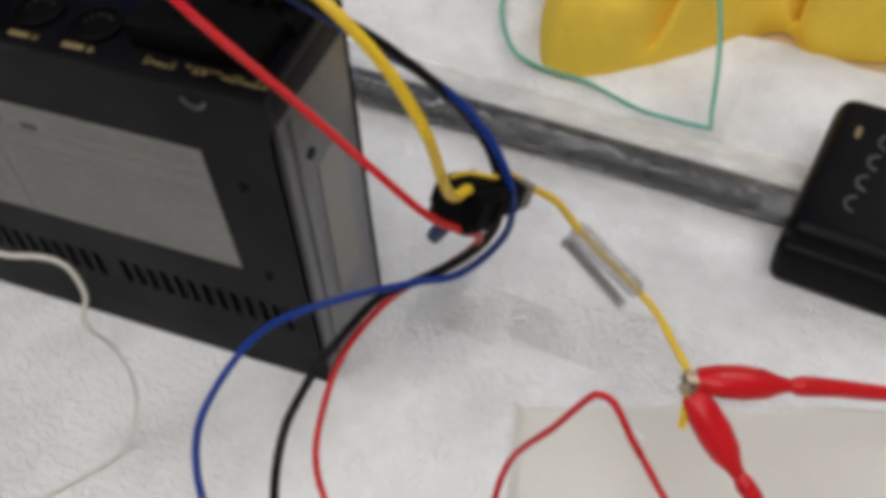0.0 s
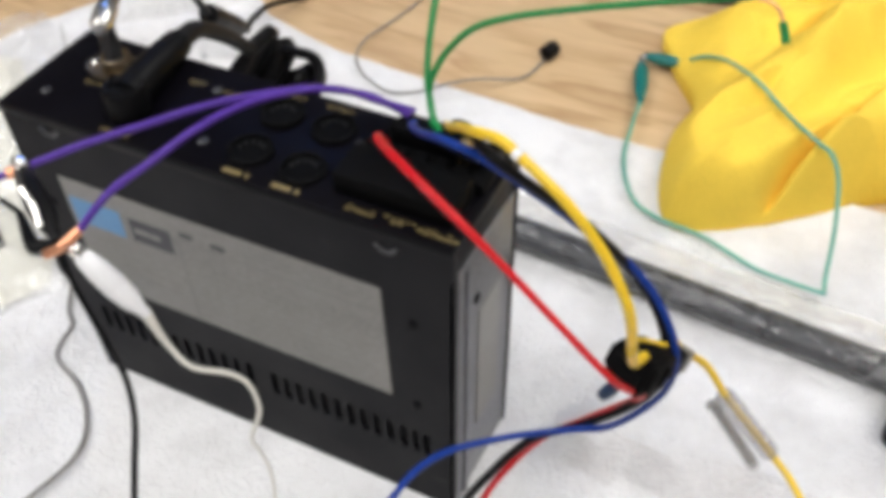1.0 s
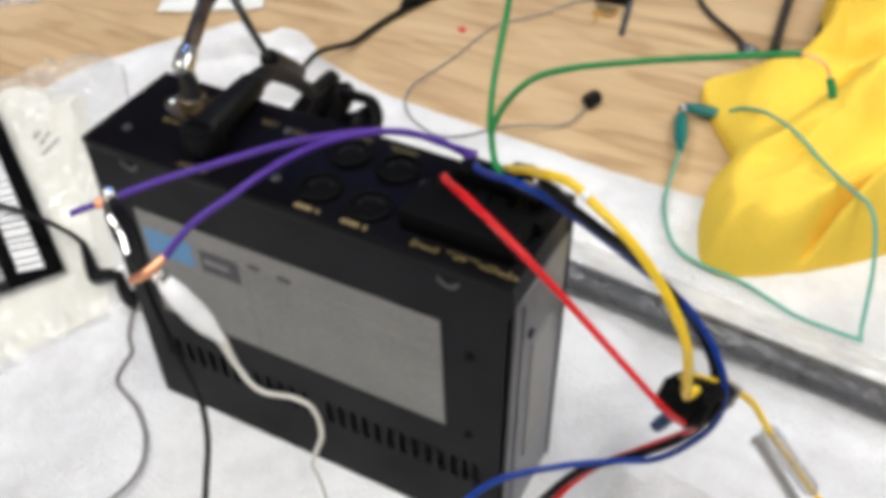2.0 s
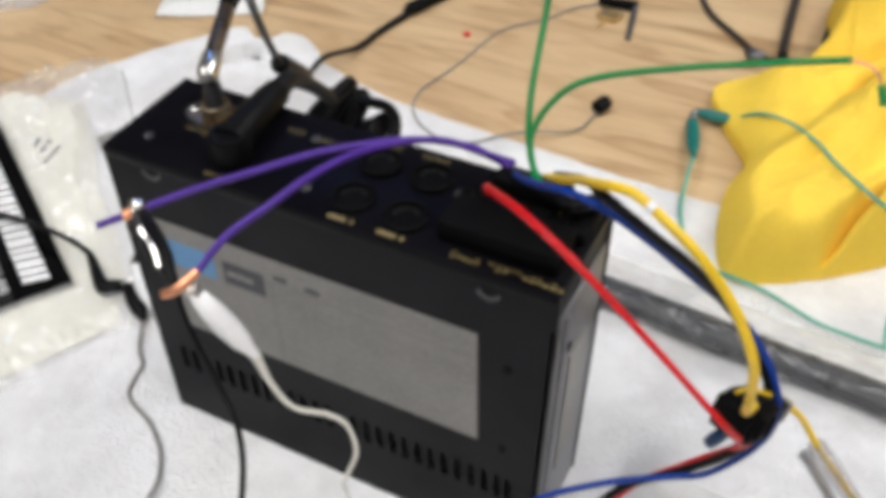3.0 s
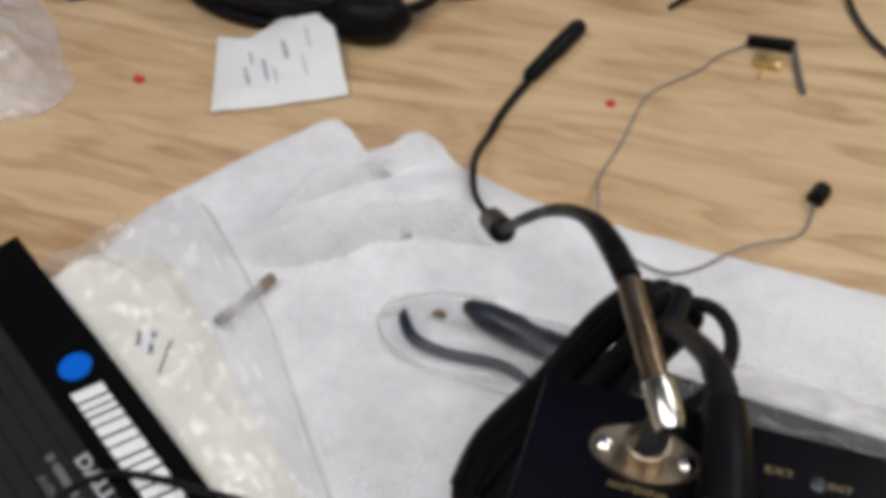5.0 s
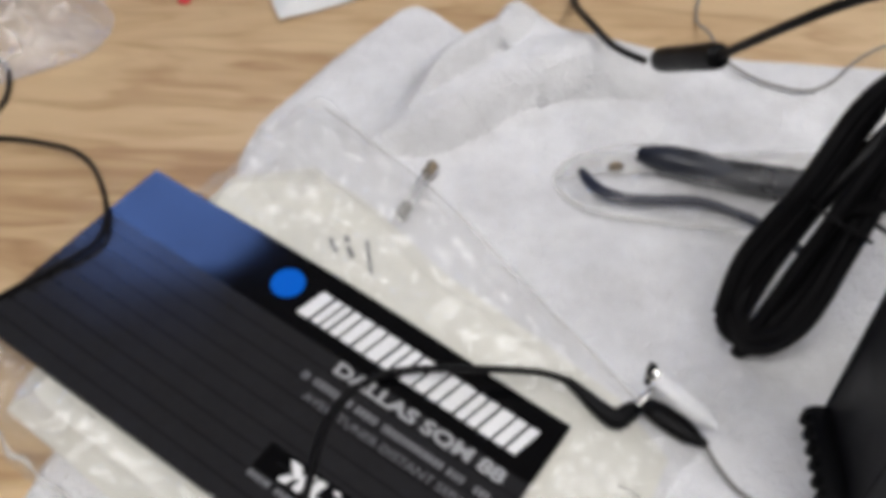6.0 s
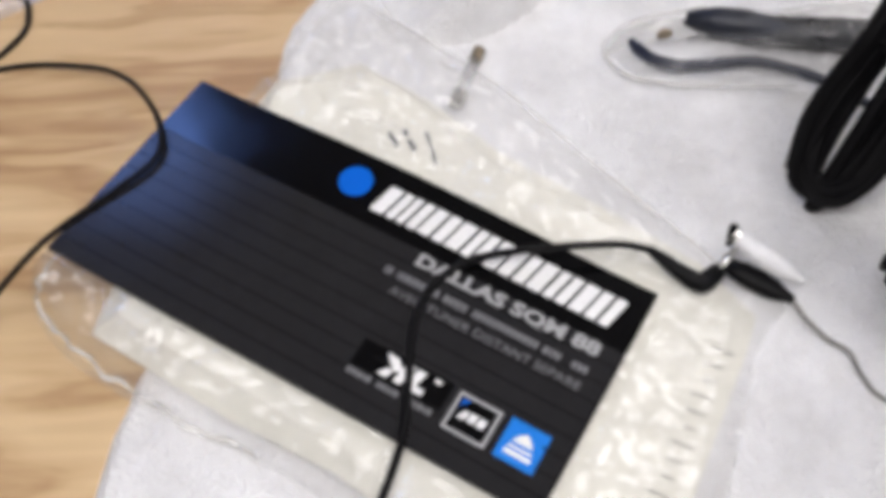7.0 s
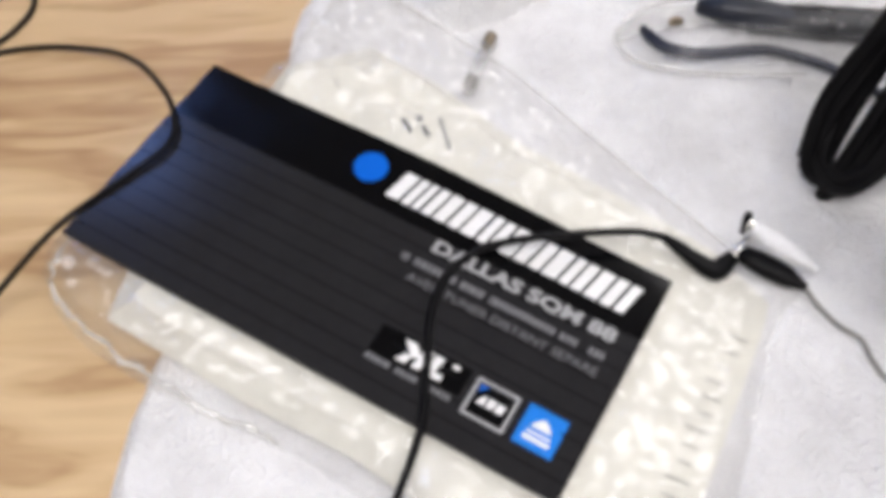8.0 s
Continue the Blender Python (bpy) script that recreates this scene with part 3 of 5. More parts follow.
panel_text("ANTENNA", 0.0215, 0.0205, 0.0145, 0.0019)
panel_text("REMOTE", 0.0450, 0.0012, 0.0120, 0.0019)
panel_text("EXT", 0.0570, 0.0355, 0.0065, 0.0018)
panel_text("INT", 0.0715, 0.0350, 0.0055, 0.0018)
panel_text("INPUT", 0.0910, 0.0427, 0.0095, 0.0018)
panel_text("OUTPUT", 0.1085, 0.0425, 0.0105, 0.0018)
for i, (x, w) in enumerate(((0.0950, 0.0068), (0.1035, 0.0012), (0.1135, 0.0068), (0.1220, 0.0014))):
    panel_bar(x, 0.0010, w, 0.0018)
rng = random.Random(8)
x = 0.1400
while x < 0.1765:
    w = rng.uniform(0.0010, 0.0024)
    if rng.random() > 0.22:
        panel_bar(x, 0.0018 + rng.uniform(-0.0003, 0.0003), w, 0.0011)
    if rng.random() > 0.55:
        panel_bar(x, 0.0036, w * 0.8, 0.0006)
    x += w + 0.0007
for x, y in ((0.0130, 0.0110), (0.0810, 0.0105), (0.1295, 0.0300), (0.0690, 0.0355)):
    under(radio, part("screw", turned(bmesh.new(), [(0.0019, 0.0), (0.0019, 0.0006), (0.0011, 0.0011), (0.0003, 0.0011)], Matrix.Translation((x, y, H)), 14), DARK_METAL, label="small screw head"))
# the case narrows a little towards its front, which is down
for ob in [o for o in scene.objects if o.parent == radio and o.type == "MESH"]:
    for v in ob.data.vertices:
        v.co.x -= 0.0048 * (1 - v.co.z / H) * step(0.152, 0.176, v.co.x)
# the front bezel, on which the radio stands, shows its knurled end at one side
bez = under(radio, part("bezel", boxes(((-0.0060, 0.0100, 0.0), (0.0008, D - 0.0005, 0.0090)), bevel=0.0010), RUBBER, label="black plastic front bezel"))
for i in range(6):
    tooth = part("tooth", turned(bmesh.new(), [(0.0018, 0.0), (0.0022, 0.001), (0.0022, 0.0075), (0.0016, 0.0085)], Matrix.Translation((-0.0065, 0.0130 + 0.0064 * i, 0.0)), 10), RUBBER)
    tooth.parent = bez
# antenna socket
fl = bmesh.new()
rim = [(0.0135 * math.cos(a) * (1 if abs(math.cos(a)) > 0.8 else 0.93), 0.0078 * math.sin(a)) for a in (2 * math.pi * k / 32 for k in range(32))]
lo = [fl.verts.new((0.0288 + x, 0.0312 + y, H)) for x, y in rim]
hi = [fl.verts.new((0.0288 + x, 0.0312 + y, H + 0.0012)) for x, y in rim]
for k in range(32):
    fl.faces.new((lo[k], lo[(k + 1) % 32], hi[(k + 1) % 32], hi[k]))
fl.faces.new(hi), fl.faces.new(lo)
flange = under(radio, part("antenna_flange", fl, TARNISH, label="tarnished nickel flange"))
for dx in (-0.0098, 0.0098):
    rv = part("rivet", turned(bmesh.new(), [(0.0021, 0.001), (0.0020, 0.0019), (0.0012, 0.0024), (0.0002, 0.0025)], Matrix.Translation((0.0288 + dx, 0.0312, H)), 14), CHROME)
    rv.parent = flange
tb = part("socket_tube", turned(bmesh.new(), [(0.0056, 0.001), (0.0056, 0.0065), (0.0048, 0.0068), (0.0046, 0.004), (0.002, 0.004)], Matrix.Translation((0.0288, 0.0312, H)), 24), TARNISH)
tb.parent = flange
# screw-on supply block at the right
blk = under(radio, part("connector_block", boxes(((0.1330, 0.0065, H), (0.1740, 0.0228, H + 0.0085)), bevel=0.0012), BLOCK, label="black plastic connector block"))
for lo, hi in (((0.1360, 0.0230, H), (0.1765, 0.0430, H + 0.0050)), ((0.1410, 0.0300, H + 0.0050), (0.1665, 0.0390, H + 0.0115))):
    c = part("wire_housing", boxes((lo, hi), bevel=0.0011), BLOCK)
    c.parent = blk
for i in range(5):
    c = part("contact", boxes(((0.1375 + 0.0072 * i, 0.0245, H + 0.0045), (0.1415 + 0.0072 * i, 0.0290, H + 0.0066)), bevel=0.0005), BLOCK)
    c.parent = blk
under(radio, part("ground_lug", boxes(((0.1645, 0.0290, H + 0.0048), (0.1680, 0.0345, H + 0.0120)), ((0.1680, 0.0320, H + 0.0048), (0.1705, 0.0380, H + 0.0070)), bevel=0.0005), BRASS, label="brass contact tab"))

# ---- plugs and leads on the radio ----
ant = thing("antenna_plug", "nickel antenna plug with black lead and inline filter", "antenna plug", (0.0288, 0.0312, H))
P0, P1, P2 = Vector((0.0295, 0.0300, H + 0.004)), Vector((0.0303, 0.0305, 0.1695)), Vector((0.0158, 0.0620, 0.1740))
# The stem's dark grey carries the black shadow that lies on it.
under(ant, part("stem", turned(bmesh.new(), [(0.0034, 0), (0.0034, 0.010), (0.0028, 0.012), (0.0028, 0.016)], along(P0, P1), 18), DARK_METAL))
under(ant, part("collar", turned(bmesh.new(), [(0.0030, -0.006), (0.0038, -0.004), (0.0040, 0.0), (0.0040, 0.0035), (0.0036, 0.006), (0.003, 0.0065)], along(P1, P2), 22), CHROME, label="shiny chrome collar"))
under(ant, part("sleeve", turned(bmesh.new(), [(0.0030, 0.003), (0.0031, 0.0055), (0.0031, 0.033), (0.0027, 0.0345)], along(P1, P2), 22), SLEEVE, label="brushed brownish metal sleeve"))
under(ant, part("boot", tube(bmesh.new(), [P2, (0.0100, 0.0730, 0.1722), (0.0045, 0.0835, 0.1680), (-0.0005, 0.0925, 0.1620)], [0.0034, 0.0035, 0.0030, 0.0023], 12, 6), RUBBER, label="black rubber boot"))
under(ant, part("lead", tube(bmesh.new(), [(-0.0005, 0.0925, 0.1620), (-0.0070, 0.1025, 0.1530), (-0.0160, 0.1155, 0.1380), (-0.0280, 0.1350, 0.1120), (-0.0405, 0.1580, 0.0805)], [0.0023, 0.0021, 0.0020, 0.0020, 0.0020], 10, 8), BLACK))
FA, FB = Vector((-0.0405, 0.1580, 0.0805)), Vector((-0.0600, 0.2080, 0.0355))
under(ant, part("filter", turned(bmesh.new(), [(0.0025, -0.001), (0.0052, 0.001), (0.0056, 0.004), (0.0056, 0.049), (0.0052, 0.053), (0.0022, 0.0565)], along(FA, FB), 18), RUBBER, label="black ferrite barrel"))
under(ant, part("lead", tube(bmesh.new(), [FB, (-0.0720, 0.2270, 0.0280), (-0.0815, 0.2560, 0.0190), (-0.0865, 0.2850, 0.0060), (-0.0870, 0.3050, -0.0015), (-0.0855, 0.3290, -0.0025), (-0.0790, 0.3580, -0.0015)], [0.0018, 0.0018, 0.0019, 0.0020, 0.0022, 0.0024, 0.0026], 10, 8), BLACK))
under(ant, part("connector", turned(bmesh.new(), [(0.0026, 0), (0.0048, 0.004), (0.0052, 0.030), (0.0058, 0.034), (0.0058, 0.060), (0.0050, 0.063), (0.001, 0.0635)], along((-0.0795, 0.357, 0.0012), (-0.0620, 0.417, 0.0012)), 18), RUBBER, label="black moulded inline connector"))

dinp = thing("remote_plug", "black round plug with a coiled black cable", "cable", (0.0455, 0.018, H))
bm = turned(bmesh.new(), [(0.0074, 0.0), (0.0078, 0.002), (0.0078, 0.0085), (0.0070, 0.0105), (0.0054, 0.0102), (0.0050, 0.0092), (0.001, 0.0090)], Matrix.Translation((0.0490, 0.0130, H + 0.001)), 26)
under(dinp, part("plug_head", bm, RUBBER))
bm = bmesh.new()
tube(bm, [(0.0488, 0.0140, H + 0.0058), (0.0478, 0.024, H + 0.0070), (0.0464, 0.036, H + 0.0068), (0.0448, 0.047, H + 0.0060)], [0.0070, 0.0064, 0.0060, 0.0054], 16, 6)
under(dinp, part("plug_body", bm, RUBBER))
under(dinp, part("strain_relief", tube(bmesh.new(), [(0.0448, 0.047, H + 0.0060), (0.0410, 0.0620, 0.1490), (0.0350, 0.0830, 0.1320), (0.0288, 0.1037, 0.1112)], [0.0044, 0.0036, 0.0032, 0.0032], 12, 6), surface("charcoal_rubber", (0.009, 0.009, 0.0095), 0.5, spec=0.15), label="dark grey rubber strain relief"))


def coil():
    """A flat hank of cable: long loops side by side, drawn together at the middle."""
    rng = random.Random(5)
    top, low = Vector((0.0275, 0.1345, 0.0890)), Vector((-0.0285, 0.0765, 0.0075))
    ax = (low - top).normalized()
    wide = ax.cross(Vector((0.14, 0.59, -0.79))).normalized()
    deep = ax.cross(wide).normalized()
    mid, half = (top + low) / 2, (low - top).length / 2
    pts = []
    for i in range(8):
        w, l, d = 0.0062 + 0.0019 * i * rng.uniform(0.8, 1.1), half * rng.uniform(0.90, 1.05), (i - 3) * 0.0027
        for k in range(10):
            a = 2 * math.pi * k / 10 + 0.2
            s = math.cos(a)
            pinch = 0.72 + 0.28 * s * s
            pts.append(mid + ax * l * s + wide * (w * pinch * math.copysign(abs(math.sin(a)) ** 0.8, math.sin(a)) * (1 + 0.3 * s) + rng.uniform(-0.0012, 0.0012)) + wide * (0.0075 if i < 3 else -0.004) * max(0.0, -s) + deep * (d * (0.55 - 0.45 * s) + rng.uniform(-0.0010, 0.0010)))
    return [p if p.z > 0.003 else Vector((p.x, p.y, 0.003)) for p in pts]


loop = coil()
under(dinp, part("cable", tube(bmesh.new(), [(0.0288, 0.1037, 0.1112), (0.0250, 0.120, 0.1020)] + loop, 0.0034, 9, 5), BLACK))
under(dinp, part("cable_loop", tube(bmesh.new(), [(0.0250, 0.1280, 0.0950), (0.0420, 0.1300, 0.0940), (0.0500, 0.1200, 0.0880), (0.0440, 0.1030, 0.0800), (0.0250, 0.0960, 0.0700), (0.0050, 0.1020, 0.0560)], 0.0027, 9, 6), BLACK))
under(dinp, part("wire_tie", tube(bmesh.new(), [(0.012, 0.090, 0.052), (0.000, 0.093, 0.058), (-0.008, 0.104, 0.057), (-0.006, 0.120, 0.050), (0.006, 0.122, 0.044), (0.022, 0.100, 0.046), (0.030, 0.094, 0.050)], 0.0009, 6, 5), BLACK))

# ---- the wiring harness ----
harness = thing("wiring_harness", "bundle of thick coloured wires from the radio to a black connector", "wiring harness", (0.165, 0.03, H + 0.012))
under(harness, cable("red_wire", [(0.1430, 0.0235, 0.1570), (0.1455, 0.0160, 0.1660), (0.1540, 0.0030, 0.1765), (0.1690, -0.0120, 0.1860), (0.1854, -0.0206, 0.1848), (0.2028, -0.0233, 0.1734), (0.2203, -0.0259, 0.1608), (0.2340, -0.0262, 0.1485), (0.2385, -0.0185, 0.1355), (0.2402, -0.0100, 0.1245)], [0.0013, 0.0013, 0.0013, 0.0013, 0.0012, 0.0011, 0.0010, 0.0010, 0.0010, 0.0010], RED))
under(harness, cable("yellow_wire", [(0.1580, 0.0360, 0.1600), (0.1680, 0.0205, 0.1735), (0.1780, 0.0050, 0.1880), (0.1880, -0.0095, 0.2005), (0.1945, -0.0160, 0.2065), (0.2012, -0.0190, 0.2085), (0.2095, -0.0220, 0.2060), (0.2180, -0.0240, 0.2015), (0.2262, -0.0250, 0.1935), (0.2325, -0.0262, 0.1850), (0.2375, -0.0270, 0.1740), (0.2386, -0.0245, 0.1590), (0.2383, -0.0190, 0.1480), (0.2392, -0.0120, 0.1435)], 0.00135, YELLOW))
under(harness, cable("blue_wire", [(0.1480, 0.0330, 0.1600), (0.1560, 0.0180, 0.1720), (0.1680, 0.0020, 0.1850), (0.1825, -0.0110, 0.1965), (0.1927, -0.0110, 0.1940), (0.2050, -0.0070, 0.1840), (0.2160, 0.0000, 0.1700), (0.2270, 0.0060, 0.1570), (0.2367, 0.0060, 0.1460), (0.2438, 0.0030, 0.1351), (0.2455, 0.0020, 0.1236), (0.2430, 0.0020, 0.1112), (0.2365, -0.0004, 0.1006), (0.2296, -0.0051, 0.0963), (0.2209, -0.0095, 0.0955), (0.2065, -0.0174, 0.0940), (0.1934, -0.0274, 0.0934), (0.1870, -0.0353, 0.0940), (0.1831, -0.0446, 0.0940), (0.1808, -0.0574, 0.0920), (0.1803, -0.0678, 0.0885), (0.1835, -0.0770, 0.0840), (0.1892, -0.0850, 0.0780), (0.1990, -0.0960, 0.0600), (0.2050, -0.1050, 0.0300), (0.2080, -0.1150, 0.0040)], 0.0011, BLUE))
under(harness, cable("black_wire", [(0.1600, 0.0380, 0.1600), (0.1700, 0.0220, 0.1740), (0.1820, 0.0030, 0.1900), (0.1958, -0.0150, 0.2000), (0.2060, -0.0120, 0.1910), (0.2160, -0.0040, 0.1770), (0.2269, 0.0060, 0.1560), (0.2351, 0.0078, 0.1430), (0.2411, 0.0033, 0.1351), (0.2426, 0.0006, 0.1256), (0.2405, -0.0010, 0.1151), (0.2325, -0.0029, 0.1033), (0.2195, -0.0068, 0.0923), (0.2100, -0.0110, 0.0868), (0.2038, -0.0156, 0.0802), (0.1990, -0.0230, 0.0749), (0.1953, -0.0323, 0.0714), (0.1931, -0.0427, 0.0673), (0.1924, -0.0524, 0.0632), (0.1955, -0.0667, 0.0564), (0.2020, -0.0850, 0.0380), (0.2080, -0.1000, 0.0150), (0.2120, -0.1120, 0.0035)], 0.0014, BLACK))
under(harness, cable("thin_red_wire", [(0.2402, -0.0100, 0.1245), (0.2375, -0.0030, 0.1130), (0.2311, 0.0030, 0.0980), (0.2225, 0.0015, 0.0884), (0.2107, -0.0059, 0.0805), (0.2033, -0.0165, 0.0738), (0.1991, -0.0261, 0.0671), (0.1987, -0.0373, 0.0616), (0.2000, -0.0478, 0.0563), (0.2034, -0.0559, 0.0517), (0.2100, -0.0640, 0.0440), (0.2220, -0.0800, 0.0200), (0.2300, -0.0900, 0.0030)], 0.0011, RED))
under(harness, cable("violet_wire", [(0.1445, 0.0370, 0.1590), (0.1375, 0.0362, 0.1615), (0.1305, 0.0350, 0.1640), (0.1151, 0.0288, 0.1660), (0.0995, 0.0189, 0.1654), (0.0865, 0.0086, 0.1643), (0.0731, -0.0046, 0.1621), (0.0605, -0.0181, 0.1605), (0.0500, -0.0320, 0.1590), (0.0412, -0.0445, 0.1580)], 0.00122, PURPLE))
under(harness, cable("violet_wire", [(0.1440, 0.0405, 0.1580), (0.1373, 0.0336, 0.1640), (0.1247, 0.0282, 0.1690), (0.1125, 0.0187, 0.1705), (0.1034, 0.0050, 0.1715), (0.0970, -0.0094, 0.1705), (0.0904, -0.0229, 0.1665), (0.0837, -0.0342, 0.1619), (0.0798, -0.0460, 0.1550)], 0.00122, PURPLE))
under(harness, cable("copper_end", [(0.0800, -0.0450, 0.1555), (0.0770, -0.0510, 0.1525), (0.0725, -0.0537, 0.1500)], [0.0014, 0.0017, 0.0015], COPPER))
under(harness, cable("copper_end", [(0.0490, -0.0333, 0.1588), (0.0460, -0.0378, 0.1586)], 0.0019, COPPER))
under(harness, cable("green_wire", [(0.1540, 0.0350, 0.1590), (0.1520, 0.0380, 0.1600), (0.1487, 0.0430, 0.1630), (0.1463, 0.0464, 0.1684), (0.1430, 0.0564, 0.1788), (0.1394, 0.0748, 0.1974), (0.1350, 0.0904, 0.2178), (0.1287, 0.1034, 0.2387), (0.1200, 0.1180, 0.2650), (0.1150, 0.1300, 0.3000)], 0.0011, GREEN))
under(harness, cable("green_wire", [(0.1570, 0.0330, 0.1590), (0.1530, 0.0370, 0.1600), (0.1492, 0.0420, 0.1620), (0.1473, 0.0468, 0.1662), (0.1494, 0.0528, 0.1730), (0.1560, 0.0580, 0.1805), (0.1667, 0.0630, 0.1847), (0.1861, 0.0700, 0.1885), (0.2025, 0.0730, 0.1924), (0.2181, 0.0766, 0.1955), (0.2343, 0.0797, 0.1988)], 0.0011, GREEN))
under(harness, cable("copper_end", [(0.2340, 0.0797, 0.1988), (0.2394, 0.0798, 0.1981), (0.2426, 0.0791, 0.1963), (0.2442, 0.0777, 0.1940)], 0.0005, COPPER))
under(harness, cable("green_wire", [(0.2442, 0.0777, 0.1940), (0.2456, 0.0762, 0.1915), (0.2467, 0.0749, 0.1892)], 0.0013, GREEN))
under(harness, cable("tape_band", [(0.2048, -0.0206, 0.2078), (0.2066, -0.0212, 0.2073)], 0.0015, WHITE_BOOT))
under(harness, cable("grommet", [(0.1740, 0.0385, 0.1510), (0.1745, 0.0350, 0.1570), (0.1700, 0.0270, 0.1590), (0.1600, 0.0310, 0.1575), (0.1500, 0.0340, 0.1555)], 0.0024, RUBBER))

# the loose connector that hangs on the harness
CM = Matrix.Translation((0.2375, -0.0085, 0.1345)) @ along((0, 0, 0), (0.28, 0.77, -0.56)).to_3x3().to_4x4()
bm = box(bmesh.new(), (-0.0062, -0.0058, -0.0075), (0.0060, 0.0058, 0.0075), 0.0010, CM)
for lo, hi in (((-0.0078, -0.0030, -0.0062), (0.0074, 0.0035, -0.0036)), ((-0.0070, -0.0035, 0.0030), (0.0070, 0.0030, 0.0058)), ((-0.0040, -0.0068, -0.0050), (0.0020, 0.0068, 0.0060)), ((-0.0048, -0.0032, -0.0100), (0.0036, 0.0030, -0.0074))):
    box(bm, lo, hi, 0.0006, CM)
con = under(harness, part("connector", bm, BLOCK, label="black plastic wire connector"))
bm = box(bmesh.new(), (-0.0044, -0.0040, 0.0074), (0.0042, 0.0042, 0.0205), 0.0009, CM)
box(bm, (-0.0034, -0.0048, 0.0110), (0.0034, 0.0050, 0.0185), 0.0006, CM)
half = part("connector_half", bm, BLOCK)
half.parent = con
cap = part("end_cap", box(bmesh.new(), (-0.0038, -0.0036, 0.0204), (0.0037, 0.0037, 0.0262), 0.0008, CM), surface("smoky_grey_plastic", (0.16, 0.155, 0.145), 0.35, 0.0, 0.25, 90), label="smoky grey end cap")
cap.parent = con
for lo, hi in (((0.0056, -0.0040, -0.0050), (0.0068, 0.0010, 0.0030)), ((0.0057, 0.0018, -0.0010), (0.0069, 0.0050, 0.0050)), ((-0.0010, -0.0072, 0.0000), (0.0036, -0.0058, 0.0046))):
    c = part("clamp", box(bmesh.new(), lo, hi, 0.0003, CM), SIDE_STEEL, label="small metal clamp")
    c.parent = con
under(harness, part("terminal", tube(bmesh.new(), [(0.2345, -0.0150, 0.1335), (0.2323, -0.0161, 0.1298), (0.2306, -0.0168, 0.1272)], [0.0018, 0.0022, 0.0018], 8, 4), surface("dark_blue_plastic", (0.006, 0.03, 0.085), 0.4), label="dark blue crimp terminal"))
under(harness, cable("yellow_strand", [CM @ Vector(p) for p in ((0.0030, 0.0062, -0.0070), (0.0020, 0.0072, -0.0010), (-0.0020, 0.0074, 0.0050), (0.0010, 0.0056, 0.0110), (0.0034, 0.0054, 0.0160), (0.0010, 0.0046, 0.0215), (0.0005, 0.0020, 0.0268))], 0.00055, YELLOW))
under(harness, cable("yellow_wire", [CM @ Vector((0.0005, 0.0010, 0.0240)), CM @ Vector((0.0005, 0.0005, 0.0290)), (0.2520, 0.0205, 0.1085), (0.2590, 0.0210, 0.0980), (0.2680, 0.0230, 0.0850), (0.2770, 0.0250, 0.0720), (0.2850, 0.0200, 0.0690), (0.2920, 0.0110, 0.0690), (0.2990, 0.0010, 0.0690), (0.3000, -0.0060, 0.0630), (0.3005, -0.0100, 0.0590)], 0.0012, YELLOW))
TA, TB = Vector((0.2590, 0.0205, 0.0980)), Vector((0.2768, 0.0252, 0.0715))
under(harness, part("clear_sleeve", turned(bmesh.new(), [(0.0030, 0), (0.0032, 0.001), (0.0032, 0.031), (0.0030, 0.0322)], along(TA, TB), 16), CLEAR_TUBE, label="clear plastic sleeve"))
# A second sleeve with a grey core, added for the first one's dark double.
TA2, TB2 = Vector((0.2566, 0.0172, 0.0960)), Vector((0.2736, 0.0212, 0.0675))
under(harness, part("shade_core", turned(bmesh.new(), [(0.0012, 0), (0.0013, 0.001), (0.0013, 0.030), (0.0006, 0.032)], along(TA2, TB2), 12), GREYW))
under(harness, part("clear_sleeve", turned(bmesh.new(), [(0.0024, 0.0), (0.0020, 0.001), (0.0021, 0.032), (0.0019, 0.0335)], along(TA2, TB2), 16), CLEAR_TUBE, label="clear plastic sleeve"))


# ---- alligator clips ----
def alligator(name, tip, butt, boot, metal, label, scale=1.0, jaw=0.25, group=""):
    tip, butt = Vector(tip), Vector(butt)
    L = (butt - tip).length
    m = along(tip, butt)
    base = thing(name, label, "alligator clip", (tip.x, tip.y, min(tip.z, butt.z)), group)
    prof = [(0.45, 0.00), (0.72, 0.04), (0.95, 0.25), (1.0, 0.5), (0.86, 0.72), (0.52, 0.88), (0.42, 0.97), (0.34, 1.0)]
    bm = turned(bmesh.new(), [(0.0046 * scale * r, L * (jaw + (1 - jaw) * z)) for r, z in prof], m @ Matrix.Diagonal((1, 0.78, 1, 1)), 18)
    under(base, part("boot", bm, boot))
    for s in (-1, 1):
        bm = bmesh.new()
        box(bm, (-0.0019 * scale, s * 0.0012 - 0.0005, -0.001), (0.0019 * scale, s * 0.0012 + 0.0005, L * (jaw + 0.15)), 0.0003, m)
        for k in range(4):
            box(bm, (-0.0018 * scale, min(s * 0.0012, 0.0002 * s), 0.0005 + 0.0016 * k), (0.0018 * scale, max(s * 0.0012, 0.0002 * s), 0.0011 + 0.0016 * k), 0, m)
        under(base, part("jaw", bm, metal))
    return base


